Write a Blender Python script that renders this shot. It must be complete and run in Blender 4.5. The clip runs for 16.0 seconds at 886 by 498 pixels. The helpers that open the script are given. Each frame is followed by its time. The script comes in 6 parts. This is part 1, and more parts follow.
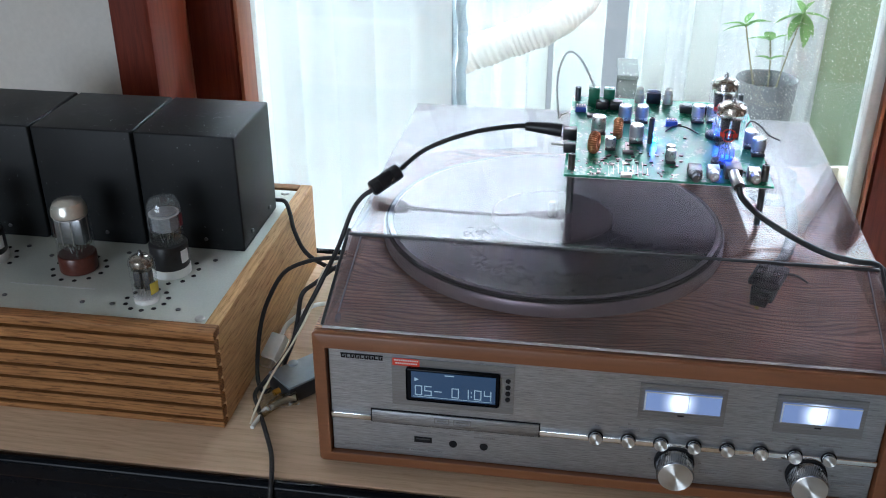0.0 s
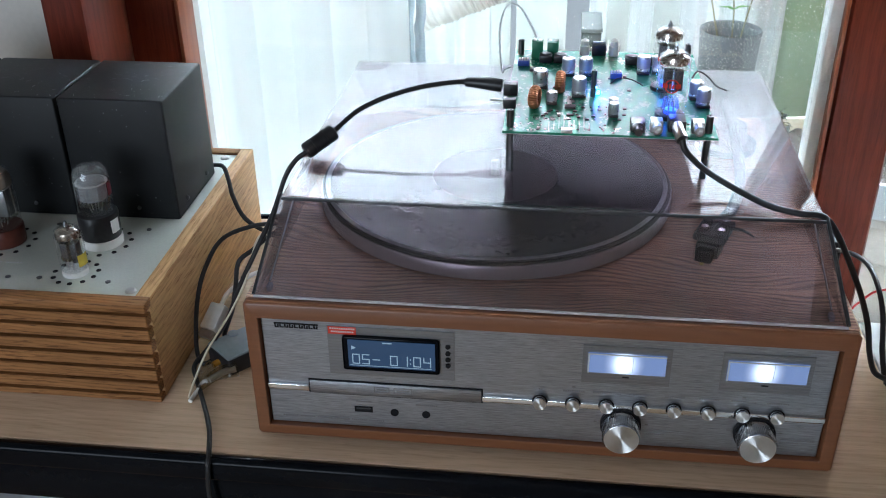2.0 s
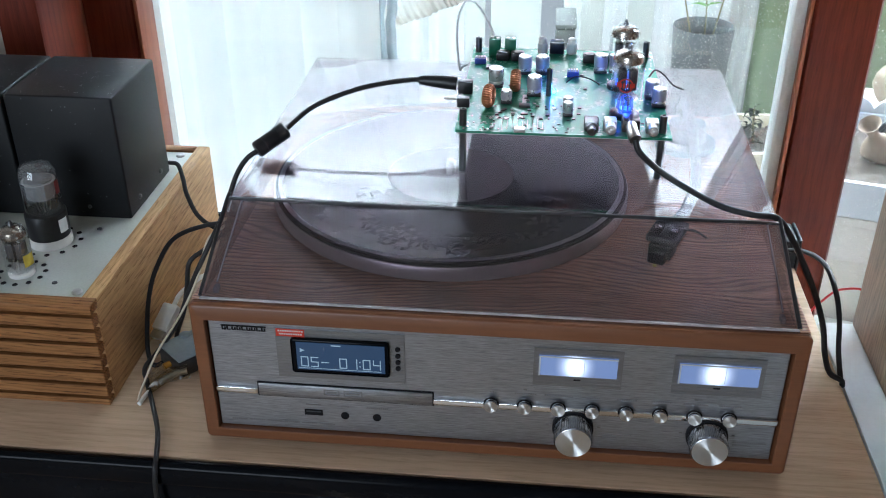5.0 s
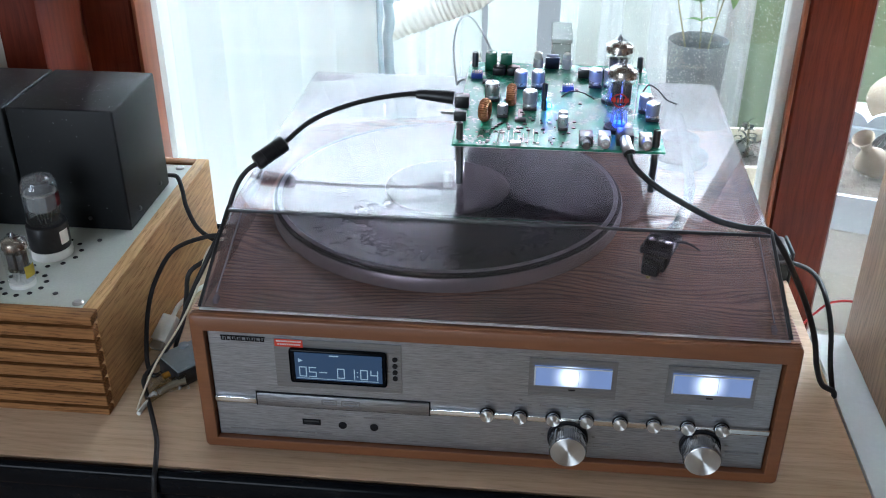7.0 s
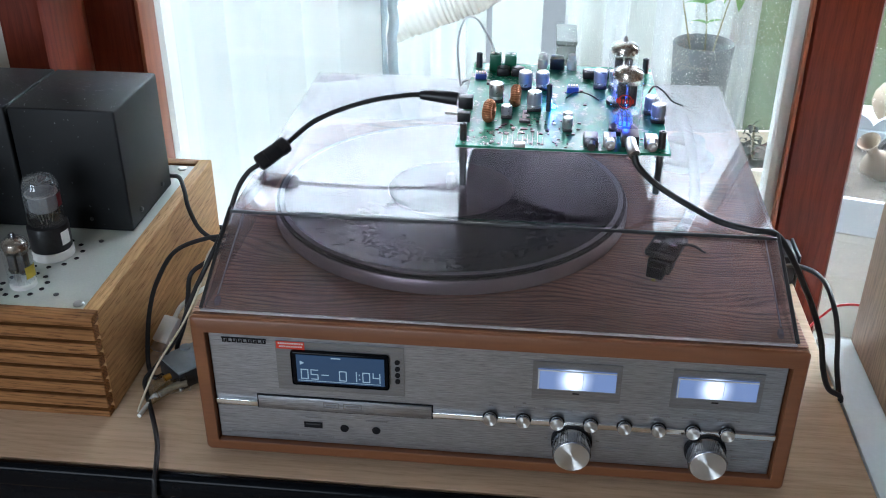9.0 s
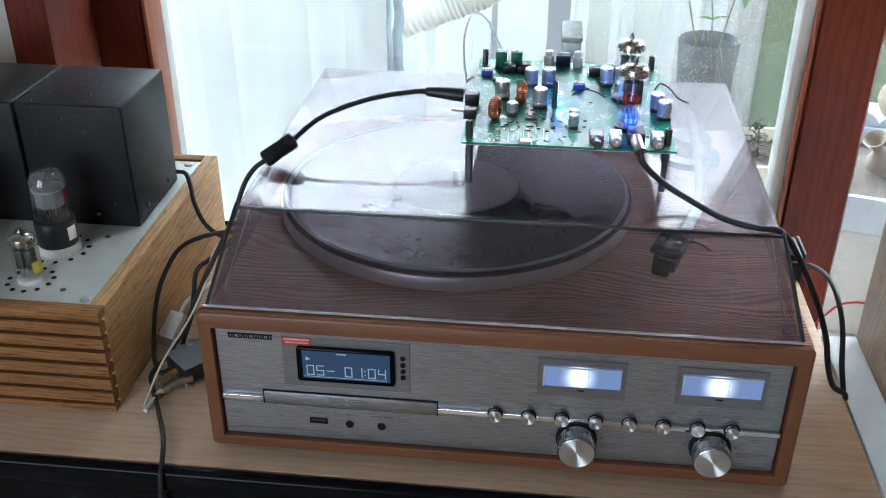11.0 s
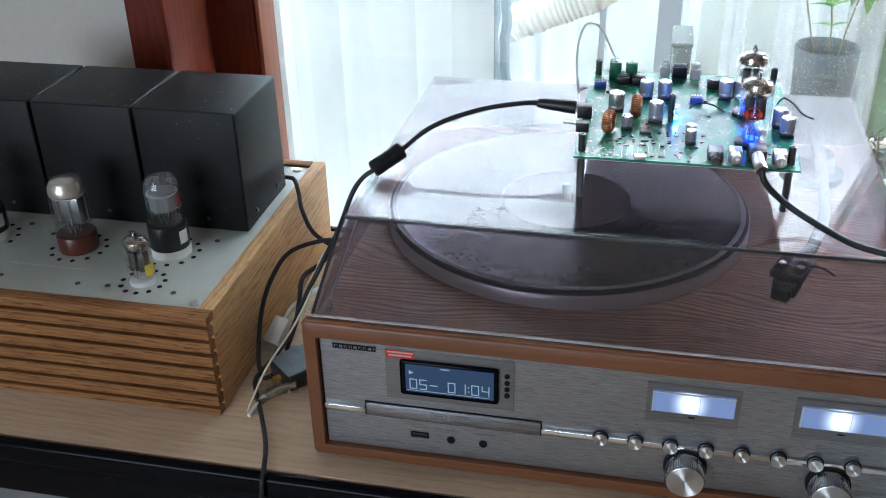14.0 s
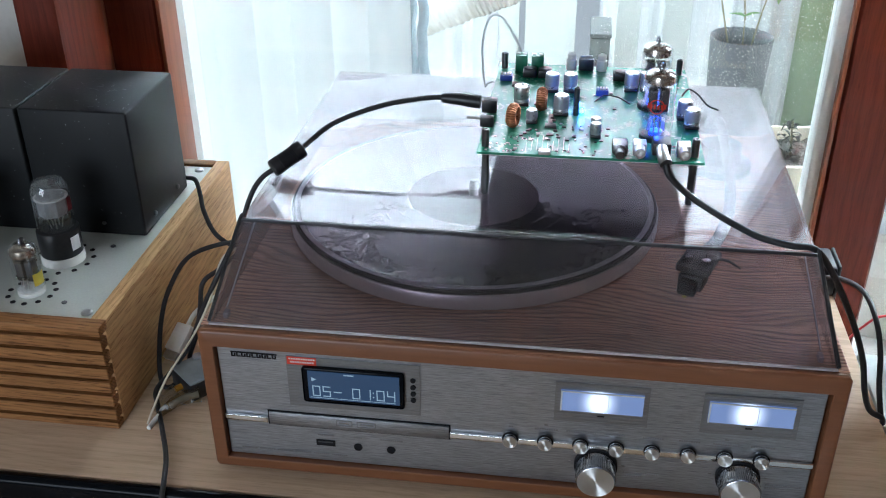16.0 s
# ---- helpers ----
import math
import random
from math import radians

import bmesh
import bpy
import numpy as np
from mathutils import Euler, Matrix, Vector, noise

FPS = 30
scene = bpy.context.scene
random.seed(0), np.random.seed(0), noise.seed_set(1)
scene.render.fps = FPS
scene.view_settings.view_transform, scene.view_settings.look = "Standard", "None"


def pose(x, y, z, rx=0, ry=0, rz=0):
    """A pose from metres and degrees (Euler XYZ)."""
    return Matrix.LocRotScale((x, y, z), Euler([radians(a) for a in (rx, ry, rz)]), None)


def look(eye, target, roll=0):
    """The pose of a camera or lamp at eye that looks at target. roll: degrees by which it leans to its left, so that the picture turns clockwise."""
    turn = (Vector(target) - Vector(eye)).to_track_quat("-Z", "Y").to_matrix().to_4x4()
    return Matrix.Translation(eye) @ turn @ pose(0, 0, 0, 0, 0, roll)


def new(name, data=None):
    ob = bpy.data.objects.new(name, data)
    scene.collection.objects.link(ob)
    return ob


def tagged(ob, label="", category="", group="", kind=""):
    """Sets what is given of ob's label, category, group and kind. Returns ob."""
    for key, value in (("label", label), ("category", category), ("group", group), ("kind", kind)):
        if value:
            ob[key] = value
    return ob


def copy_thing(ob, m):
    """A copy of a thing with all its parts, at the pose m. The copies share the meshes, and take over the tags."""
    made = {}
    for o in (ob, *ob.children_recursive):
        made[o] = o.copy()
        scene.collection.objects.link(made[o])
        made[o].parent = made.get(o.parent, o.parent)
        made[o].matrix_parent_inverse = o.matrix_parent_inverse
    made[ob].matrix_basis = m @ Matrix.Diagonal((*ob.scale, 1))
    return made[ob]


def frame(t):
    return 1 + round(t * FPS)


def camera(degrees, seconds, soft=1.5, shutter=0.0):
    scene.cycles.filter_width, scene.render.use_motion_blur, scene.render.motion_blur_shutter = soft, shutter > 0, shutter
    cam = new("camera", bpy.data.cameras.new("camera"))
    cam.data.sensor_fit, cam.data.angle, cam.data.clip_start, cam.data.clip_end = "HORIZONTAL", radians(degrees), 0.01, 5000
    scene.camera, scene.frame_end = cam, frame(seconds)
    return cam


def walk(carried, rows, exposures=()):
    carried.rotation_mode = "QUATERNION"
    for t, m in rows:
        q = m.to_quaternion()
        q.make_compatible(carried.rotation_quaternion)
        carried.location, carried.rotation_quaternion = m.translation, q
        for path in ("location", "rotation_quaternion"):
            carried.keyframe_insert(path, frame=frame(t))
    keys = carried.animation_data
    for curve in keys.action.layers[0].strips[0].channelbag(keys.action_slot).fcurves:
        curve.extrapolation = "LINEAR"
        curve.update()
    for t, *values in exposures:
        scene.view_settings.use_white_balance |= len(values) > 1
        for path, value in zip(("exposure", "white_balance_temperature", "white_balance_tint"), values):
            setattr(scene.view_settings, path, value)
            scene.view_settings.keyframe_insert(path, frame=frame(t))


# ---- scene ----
cam = camera(48.3, 16.0, soft=1.05)
PATH = [
    (0, (0.171, -0.571, 0.493), (-0.097, 1.183, -0.429), 0.0),
    (0.5, (0.177, -0.57, 0.489), (-0.129, 1.17, -0.448), -0.9),
    (1, (0.188, -0.564, 0.487), (-0.091, 1.17, -0.47), -1.2),
    (1.5, (0.192, -0.556, 0.484), (-0.068, 1.167, -0.497), -1.4),
    (2, (0.196, -0.544, 0.482), (-0.021, 1.179, -0.511), -0.8),
    (2.5, (0.201, -0.537, 0.482), (0.009, 1.186, -0.516), -0.1),
    (3, (0.209, -0.534, 0.482), (0.02, 1.187, -0.519), -0.7),
    (3.5, (0.215, -0.533, 0.482), (0.032, 1.187, -0.522), -0.7),
    (4, (0.215, -0.531, 0.481), (0.04, 1.19, -0.523), -0.3),
    (6.5, (0.216, -0.537, 0.481), (0.037, 1.191, -0.509), 0.0),
    (7, (0.216, -0.54, 0.485), (0.044, 1.195, -0.495), 0.1),
    (7.5, (0.218, -0.539, 0.484), (0.043, 1.198, -0.494), -0.1),
    (8, (0.216, -0.538, 0.484), (0.038, 1.198, -0.494), 0.3),
    (8.5, (0.216, -0.535, 0.482), (0.038, 1.201, -0.493), 0.2),
    (11, (0.215, -0.536, 0.483), (0.027, 1.195, -0.5), 0.2),
    (11.5, (0.214, -0.537, 0.485), (0.021, 1.197, -0.494), 0.2),
    (12, (0.217, -0.537, 0.488), (-0.001, 1.194, -0.49), -0.6),
    (12.5, (0.213, -0.535, 0.485), (-0.043, 1.191, -0.493), -0.1),
    (13, (0.216, -0.53, 0.486), (-0.081, 1.186, -0.496), -0.6),
    (13.5, (0.212, -0.527, 0.485), (-0.156, 1.18, -0.49), -1.9),
    (14, (0.206, -0.522, 0.485), (-0.177, 1.179, -0.494), -1.3),
    (14.5, (0.198, -0.517, 0.485), (-0.209, 1.179, -0.495), -1.6),
    (15, (0.202, -0.506, 0.482), (-0.162, 1.194, -0.507), -1.6),
    (15.5, (0.209, -0.502, 0.481), (-0.093, 1.208, -0.511), -1.0),
    (16, (0.221, -0.499, 0.479), (-0.024, 1.219, -0.514), -0.4),
]
walk(cam, [(t, look(eye, target, roll)) for t, eye, target, roll in PATH], [(0.0, 0.0, 5750, 9)])

# ---- world, sun, large lights, exposure ----
world = bpy.data.worlds.new("sky")
scene.world = world
world.use_nodes = True
wn = world.node_tree.nodes
sky = wn.new("ShaderNodeTexSky")
sky.sky_type = "NISHITA"
sky.sun_disc = False
sky.sun_elevation = radians(48)
sky.sun_rotation = radians(20)
wn["Background"].inputs["Strength"].default_value = 0.20
world.node_tree.links.new(sky.outputs["Color"], wn["Background"].inputs["Color"])

sun = new("sun", bpy.data.lights.new("sun", "SUN"))
sun.data.energy, sun.data.angle, sun.data.color = 0.5, radians(12), (1.0, 0.96, 0.9)
sun.matrix_world = look((1.2, 4.0, 4.5), (0.3, 0.6, 0.0))

SKY_GLOW = 60.0      # bright sky above the balcony rail
LOW_GLOW = 0.55      # hazy daylight below it
BLIND_LOW = 0.16     # lower end of the short slats added at the right
REAR_WATTS = 29.5    # frontal fill, as daylight from an assumed, unseen window behind the camera

rear = new("assumed_rear_daylight", bpy.data.lights.new("assumed_rear_daylight", "AREA"))
rear.data.shape, rear.data.size, rear.data.size_y = "RECTANGLE", 1.5, 1.1
rear.data.energy, rear.data.color = REAR_WATTS, (0.93, 0.97, 1.0)
rear.matrix_world = look((-0.85, -2.52, 0.55), (0.4, 0.0, 0.1))


# ---- materials ----
def material(name):
    m = bpy.data.materials.new(name)
    m.use_nodes = True
    return m, m.node_tree.nodes, m.node_tree.links, m.node_tree.nodes["Principled BSDF"]


def pbr(name, base, rough=0.5, metal=0.0, var=0.12, scale=30.0, stretch=(1, 1, 1), fine=300.0, bump=0.05,
        depth=0.0004, coat=0.0, spec=0.5, rvar=0.1, spots=0.0, spot_color=(0.6, 0.6, 0.6)):
    """A plain surface with broad and fine variation, relief and optional dust specks."""
    m, n, l, b = material(name)
    tc = n.new("ShaderNodeTexCoord")
    mp = n.new("ShaderNodeMapping")
    mp.inputs["Scale"].default_value = stretch
    l.new(tc.outputs["Object"], mp.inputs["Vector"])
    big, small = n.new("ShaderNodeTexNoise"), n.new("ShaderNodeTexNoise")
    big.inputs["Scale"].default_value, small.inputs["Scale"].default_value = scale, fine
    big.inputs["Detail"].default_value, small.inputs["Detail"].default_value = 4, 3
    for t in (big, small):
        l.new(mp.outputs["Vector"], t.inputs["Vector"])
    add = n.new("ShaderNodeMath")
    add.operation = "MULTIPLY_ADD"
    add.inputs[1].default_value = 0.5
    l.new(small.outputs["Fac"], add.inputs[0])
    half = n.new("ShaderNodeMath")
    half.operation = "MULTIPLY"
    half.inputs[1].default_value = 0.5
    l.new(big.outputs["Fac"], half.inputs[0])
    l.new(half.outputs[0], add.inputs[2])
    ramp = n.new("ShaderNodeValToRGB")
    lo, hi = [max(0, c * (1 - var)) for c in base], [min(1, c * (1 + var)) for c in base]
    ramp.color_ramp.elements[0].position, ramp.color_ramp.elements[1].position = 0.32, 0.68
    ramp.color_ramp.elements[0].color, ramp.color_ramp.elements[1].color = (*lo, 1), (*hi, 1)
    l.new(add.outputs[0], ramp.inputs["Fac"])
    col = ramp.outputs["Color"]
    if spots:
        v = n.new("ShaderNodeTexNoise")
        v.inputs["Scale"].default_value, v.inputs["Detail"].default_value = 420, 1
        l.new(tc.outputs["Object"], v.inputs["Vector"])
        r2 = n.new("ShaderNodeMapRange")
        r2.inputs["From Min"].default_value, r2.inputs["From Max"].default_value = 0.72 - spots, 0.80 - spots
        l.new(v.outputs["Fac"], r2.inputs["Value"])
        mx = n.new("ShaderNodeMix")
        mx.data_type = "RGBA"
        mx.inputs["B"].default_value = (*spot_color, 1)
        l.new(r2.outputs["Result"], mx.inputs["Factor"])
        l.new(col, mx.inputs["A"])
        col = mx.outputs["Result"]
    l.new(col, b.inputs["Base Color"])
    rr = n.new("ShaderNodeMapRange")
    rr.inputs["To Min"].default_value, rr.inputs["To Max"].default_value = max(0.02, rough - rvar), min(1, rough + rvar)
    l.new(add.outputs[0], rr.inputs["Value"])
    l.new(rr.outputs["Result"], b.inputs["Roughness"])
    b.inputs["Metallic"].default_value = metal
    b.inputs["Coat Weight"].default_value = coat
    b.inputs["Coat Roughness"].default_value = 0.12
    b.inputs["Specular IOR Level"].default_value = spec
    if bump:
        bp = n.new("ShaderNodeBump")
        bp.inputs["Strength"].default_value, bp.inputs["Distance"].default_value = bump, depth
        l.new(small.outputs["Fac"], bp.inputs["Height"])
        l.new(bp.outputs["Normal"], b.inputs["Normal"])
    return m


def wood(name, dark, light, axis="x", pitch=0.0045, bend=0.05, rough=0.5, coat=0.0, lines=0.5, pores=0.5, bump=0.25, spec=0.5):
    """Grained wood: wandering growth lines, broad tone changes and short dark pores, along one axis."""
    m, n, l, b = material(name)

    def math_node(op, *args):
        q = n.new("ShaderNodeMath")
        q.operation = op
        for k, v in enumerate(args):
            if isinstance(v, (int, float)):
                q.inputs[k].default_value = v
            else:
                l.new(v, q.inputs[k])
        return q.outputs[0]

    def grain_noise(scale, along, detail):
        mp, nz = n.new("ShaderNodeMapping"), n.new("ShaderNodeTexNoise")
        mp.inputs["Scale"].default_value = tuple(along if c == axis else 1.0 for c in "xyz")
        mp.inputs["Location"].default_value = (0.37, 0.71, 0.13)
        nz.inputs["Scale"].default_value, nz.inputs["Detail"].default_value = scale, detail
        l.new(tc.outputs["Object"], mp.inputs["Vector"])
        l.new(mp.outputs["Vector"], nz.inputs["Vector"])
        return nz.outputs["Fac"]

    tc, sp = n.new("ShaderNodeTexCoord"), n.new("ShaderNodeSeparateXYZ")
    l.new(tc.outputs["Object"], sp.inputs[0])
    p, q = [sp.outputs[c.upper()] for c in "xyz" if c != axis]
    low = grain_noise(11.0, 0.42, 2)
    mid = grain_noise(70.0, 0.12, 3)
    fine = grain_noise(520.0, 0.06, 3)
    pore = grain_noise(900.0, 0.07, 2)
    across = math_node("ADD", p, math_node("MULTIPLY", q, 0.9))
    across = math_node("ADD", across, math_node("MULTIPLY", low, bend))
    across = math_node("ADD", across, math_node("MULTIPLY", mid, pitch * 0.9))
    wave = math_node("SINE", math_node("MULTIPLY", across, 2 * math.pi / pitch))
    wave = math_node("POWER", math_node("MULTIPLY_ADD", wave, 0.5, 0.5), 2.0)
    tone = math_node("MULTIPLY_ADD", mid, 0.55, math_node("MULTIPLY", fine, 0.45))
    tone = math_node("SUBTRACT", tone, math_node("MULTIPLY", math_node("MULTIPLY", wave, mid), lines))
    hole = n.new("ShaderNodeMapRange")
    hole.inputs["From Min"].default_value, hole.inputs["From Max"].default_value = 0.56, 0.68
    hole.inputs["To Max"].default_value = pores * 0.4
    l.new(pore, hole.inputs["Value"])
    tone = math_node("SUBTRACT", tone, hole.outputs["Result"])
    ramp = n.new("ShaderNodeValToRGB")
    ramp.color_ramp.elements[0].position, ramp.color_ramp.elements[1].position = 0.10, 0.58
    ramp.color_ramp.elements[0].color, ramp.color_ramp.elements[1].color = (*dark, 1), (*light, 1)
    l.new(tone, ramp.inputs["Fac"])
    l.new(ramp.outputs["Color"], b.inputs["Base Color"])
    b.inputs["Roughness"].default_value, b.inputs["Coat Weight"].default_value = rough, coat
    b.inputs["Coat Roughness"].default_value, b.inputs["Specular IOR Level"].default_value = 0.15, spec
    bp = n.new("ShaderNodeBump")
    bp.inputs["Strength"].default_value, bp.inputs["Distance"].default_value = bump, 0.0003
    l.new(tone, bp.inputs["Height"])
    l.new(bp.outputs["Normal"], b.inputs["Normal"])
    return m


def clear(name, tint, ior=1.5, rough=0.02, dust=0.0, dust_scale=300.0):
    """Thin clear sheet: tinted pass-through with a Fresnel gloss, and a film of dust."""
    m, n, l, b = material(name)
    n.remove(b)
    out = n["Material Output"]
    tr, gl, mx = n.new("ShaderNodeBsdfTransparent"), n.new("ShaderNodeBsdfGlossy"), n.new("ShaderNodeMixShader")
    lw, pw, fr = n.new("ShaderNodeLayerWeight"), n.new("ShaderNodeMath"), n.new("ShaderNodeMapRange")
    pw.operation = "POWER"
    pw.inputs[1].default_value = 5.0
    l.new(lw.outputs["Facing"], pw.inputs[0])
    l.new(pw.outputs[0], fr.inputs["Value"])
    fr.inputs["To Min"].default_value = ((ior - 1) / (ior + 1)) ** 2
    tr.inputs["Color"].default_value = (*tint, 1)
    gl.inputs["Color"].default_value, gl.inputs["Roughness"].default_value = (1, 1, 1, 1), rough
    l.new(fr.outputs[0], mx.inputs[0])
    l.new(tr.outputs[0], mx.inputs[1])
    l.new(gl.outputs[0], mx.inputs[2])
    last = mx.outputs[0]
    if dust:
        tc, nz, rg = n.new("ShaderNodeTexCoord"), n.new("ShaderNodeTexNoise"), n.new("ShaderNodeMapRange")
        df, m2 = n.new("ShaderNodeBsdfDiffuse"), n.new("ShaderNodeMixShader")
        nz.inputs["Scale"].default_value, nz.inputs["Detail"].default_value = dust_scale, 5
        df.inputs["Color"].default_value = (0.75, 0.75, 0.72, 1)
        rg.inputs["From Min"].default_value, rg.inputs["From Max"].default_value, rg.inputs["To Max"].default_value = 0.5, 0.85, dust
        l.new(tc.outputs["Object"], nz.inputs["Vector"])
        l.new(nz.outputs["Fac"], rg.inputs["Value"])
        l.new(rg.outputs["Result"], m2.inputs[0])
        l.new(last, m2.inputs[1])
        l.new(df.outputs[0], m2.inputs[2])
        last = m2.outputs[0]
    l.new(last, out.inputs["Surface"])
    return m


def fabric(name, color, through_light=0.4, stretch=(1, 1, 0.03), scale=40.0, sheer=0.0):
    """Cloth or film that lets part of the daylight through."""
    m, n, l, b = material(name)
    n.remove(b)
    tc, mp, nz, ramp = n.new("ShaderNodeTexCoord"), n.new("ShaderNodeMapping"), n.new("ShaderNodeTexNoise"), n.new("ShaderNodeValToRGB")
    mp.inputs["Scale"].default_value, nz.inputs["Scale"].default_value = stretch, scale
    l.new(tc.outputs["Object"], mp.inputs["Vector"])
    l.new(mp.outputs["Vector"], nz.inputs["Vector"])
    l.new(nz.outputs["Fac"], ramp.inputs["Fac"])
    ramp.color_ramp.elements[0].color = (*[c * 0.9 for c in color], 1)
    ramp.color_ramp.elements[1].color = (*[min(1, c * 1.06) for c in color], 1)
    df, ts, mx = n.new("ShaderNodeBsdfDiffuse"), n.new("ShaderNodeBsdfTranslucent"), n.new("ShaderNodeMixShader")
    l.new(ramp.outputs["Color"], df.inputs["Color"])
    l.new(ramp.outputs["Color"], ts.inputs["Color"])
    mx.inputs[0].default_value = through_light
    l.new(df.outputs[0], mx.inputs[1])
    l.new(ts.outputs[0], mx.inputs[2])
    tp, m2 = n.new("ShaderNodeBsdfTransparent"), n.new("ShaderNodeMixShader")
    m2.inputs[0].default_value = sheer
    l.new(mx.outputs[0], m2.inputs[1])
    l.new(tp.outputs[0], m2.inputs[2])
    l.new(m2.outputs[0], n["Material Output"].inputs["Surface"])
    return m


def glow(name, color, strength):
    m, n, l, b = material(name)
    b.inputs["Base Color"].default_value = (0.02, 0.02, 0.02, 1)
    b.inputs["Emission Color"].default_value = (*color, 1)
    b.inputs["Emission Strength"].default_value = strength
    return m


def backlight(name, color, strength, core):
    """A lit dial: an even tint with the bulb's bright spot behind its middle."""
    m, n, l, b = material(name)
    tc, mp, gr, mr = n.new("ShaderNodeTexCoord"), n.new("ShaderNodeMapping"), n.new("ShaderNodeTexGradient"), n.new("ShaderNodeMapRange")
    gr.gradient_type = "SPHERICAL"
    mp.inputs["Location"].default_value = (-core[0] * 72, 0, -core[1] * 55)
    mp.inputs["Scale"].default_value = (72, 0, 55)
    l.new(tc.outputs["Object"], mp.inputs["Vector"])
    l.new(mp.outputs["Vector"], gr.inputs["Vector"])
    mr.inputs["To Min"].default_value, mr.inputs["To Max"].default_value = strength, strength * 7.0
    pw = n.new("ShaderNodeMath")
    pw.operation = "POWER"
    pw.inputs[1].default_value = 2.0
    l.new(gr.outputs["Fac"], pw.inputs[0])
    l.new(pw.outputs[0], mr.inputs["Value"])
    ramp = n.new("ShaderNodeValToRGB")
    ramp.color_ramp.elements[0].color, ramp.color_ramp.elements[1].color = (*color, 1), (0.85, 0.92, 1, 1)
    ramp.color_ramp.elements[1].position = 0.75
    l.new(gr.outputs["Fac"], ramp.inputs["Fac"])
    b.inputs["Base Color"].default_value = (0.22, 0.26, 0.36, 1)
    b.inputs["Roughness"].default_value = 0.2
    l.new(ramp.outputs["Color"], b.inputs["Emission Color"])
    l.new(mr.outputs["Result"], b.inputs["Emission Strength"])
    return m


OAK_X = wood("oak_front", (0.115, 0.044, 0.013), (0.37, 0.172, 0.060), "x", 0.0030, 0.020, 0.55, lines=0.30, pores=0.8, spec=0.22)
# same oak made paler, the side's window light being in the colour
OAK_Y_LIT = wood("oak_side_lit", (0.30, 0.155, 0.062), (0.66, 0.405, 0.182), "y", 0.0050, 0.045, 0.55, lines=0.26, pores=0.7, spec=0.22)
VENEER = wood("walnut_veneer", (0.185, 0.088, 0.060), (0.68, 0.375, 0.245), "x", 0.0040, 0.080, 0.45, lines=0.62, pores=0.8)
CASE = wood("case_edge_brown", (0.140, 0.050, 0.020), (0.200, 0.076, 0.030), "x", 0.006, 0.03, 0.4, lines=0.15, pores=0.2, bump=0.06)
CASE_TOP = wood("case_lip_brown", (0.150, 0.062, 0.028), (0.300, 0.138, 0.070), "x", 0.0035, 0.04, 0.42, lines=0.35, pores=0.5, bump=0.1)
MAHOG = wood("stained_red_wood", (0.080, 0.0130, 0.0065), (0.168, 0.0295, 0.0138), "z", 0.011, 0.04, 0.42, lines=0.25, pores=0.3, bump=0.06, spec=0.16)
# brighter orange copy of the red wood: window light put into the colour
LIT_RETURN = wood("window_lit_red_wood", (0.20, 0.055, 0.02), (0.34, 0.10, 0.04), "z", 0.011, 0.04, 0.4, lines=0.2, pores=0.3, bump=0.06)
SPEAKER = wood("speaker_veneer", (0.14, 0.075, 0.038), (0.36, 0.225, 0.13), "z", 0.0045, 0.05, 0.45, lines=0.4, pores=0.7)
DESK = wood("desk_laminate", (0.37, 0.255, 0.158), (0.61, 0.442, 0.298), "x", 0.007, 0.05, 0.60, lines=0.18, pores=0.35, bump=0.05, spec=0.12)
ALU = pbr("brushed_aluminium", (0.40, 0.425, 0.465), 0.36, 1.0, 0.46, 1300, (0.040, 1, 1), 3600, 0.50, 0.0002, rvar=0.08)
ALU_DARK = pbr("brushed_aluminium_dark", (0.30, 0.31, 0.32), 0.38, 1.0, 0.12, 160, (0.05, 1, 1), 900, 0.15, 0.0002)
BRIGHT = pbr("polished_aluminium", (0.86, 0.87, 0.88), 0.16, 1.0, 0.05, 60)
PLATE = pbr("satin_amp_plate", (0.59, 0.615, 0.565), 0.42, 0.30, 0.08, 25, (1, 1, 1), 600, 0.06)
POWDER = pbr("black_powder_coat", (0.008, 0.009, 0.010), 0.46, 0.0, 0.3, 18, (1, 1, 1), 1400, 0.35, 0.0003, spec=0.26, spots=-0.03, spot_color=(0.16, 0.17, 0.18))
BLACK = pbr("black_plastic", (0.018, 0.018, 0.02), 0.36, 0.0, 0.25, 40)
GLOSS_BLACK = pbr("black_edge_gloss", (0.003, 0.004, 0.006), 0.20, 0.0, 0.2, 30, bump=0.02, spec=0.10)
RUBBER = pbr("black_cable_rubber", (0.014, 0.014, 0.015), 0.5, 0.0, 0.25, 80)
DARK_GREY = pbr("dark_grey_plastic", (0.05, 0.052, 0.056), 0.4, 0.0, 0.2, 40)
GREY_TOP = pbr("grey_adapter_top", (0.20, 0.23, 0.25), 0.4, 0.0, 0.1, 40)
WHITE_PL = pbr("white_plastic", (0.82, 0.81, 0.76), 0.35, 0.0, 0.06, 60)
CLEAR_PL = clear("clear_plug_plastic", (0.86, 0.86, 0.80), 1.45, 0.1, 0.45, 200)
CREAM_PL = clear("milky_plug_plastic", (0.80, 0.77, 0.66), 1.5, 0.12, 1.0, 120)
PVC = pbr("white_pvc", (0.78, 0.80, 0.79), 0.35, 0.0, 0.06, 20)
WALL = pbr("beige_wall_paint", (0.60, 0.57, 0.52), 0.75, 0.0, 0.06, 6, fine=200, bump=0.12)
ROOM = pbr("pale_room_paint", (0.50, 0.49, 0.47), 0.8, 0.0, 0.04, 5, fine=160, bump=0.08)
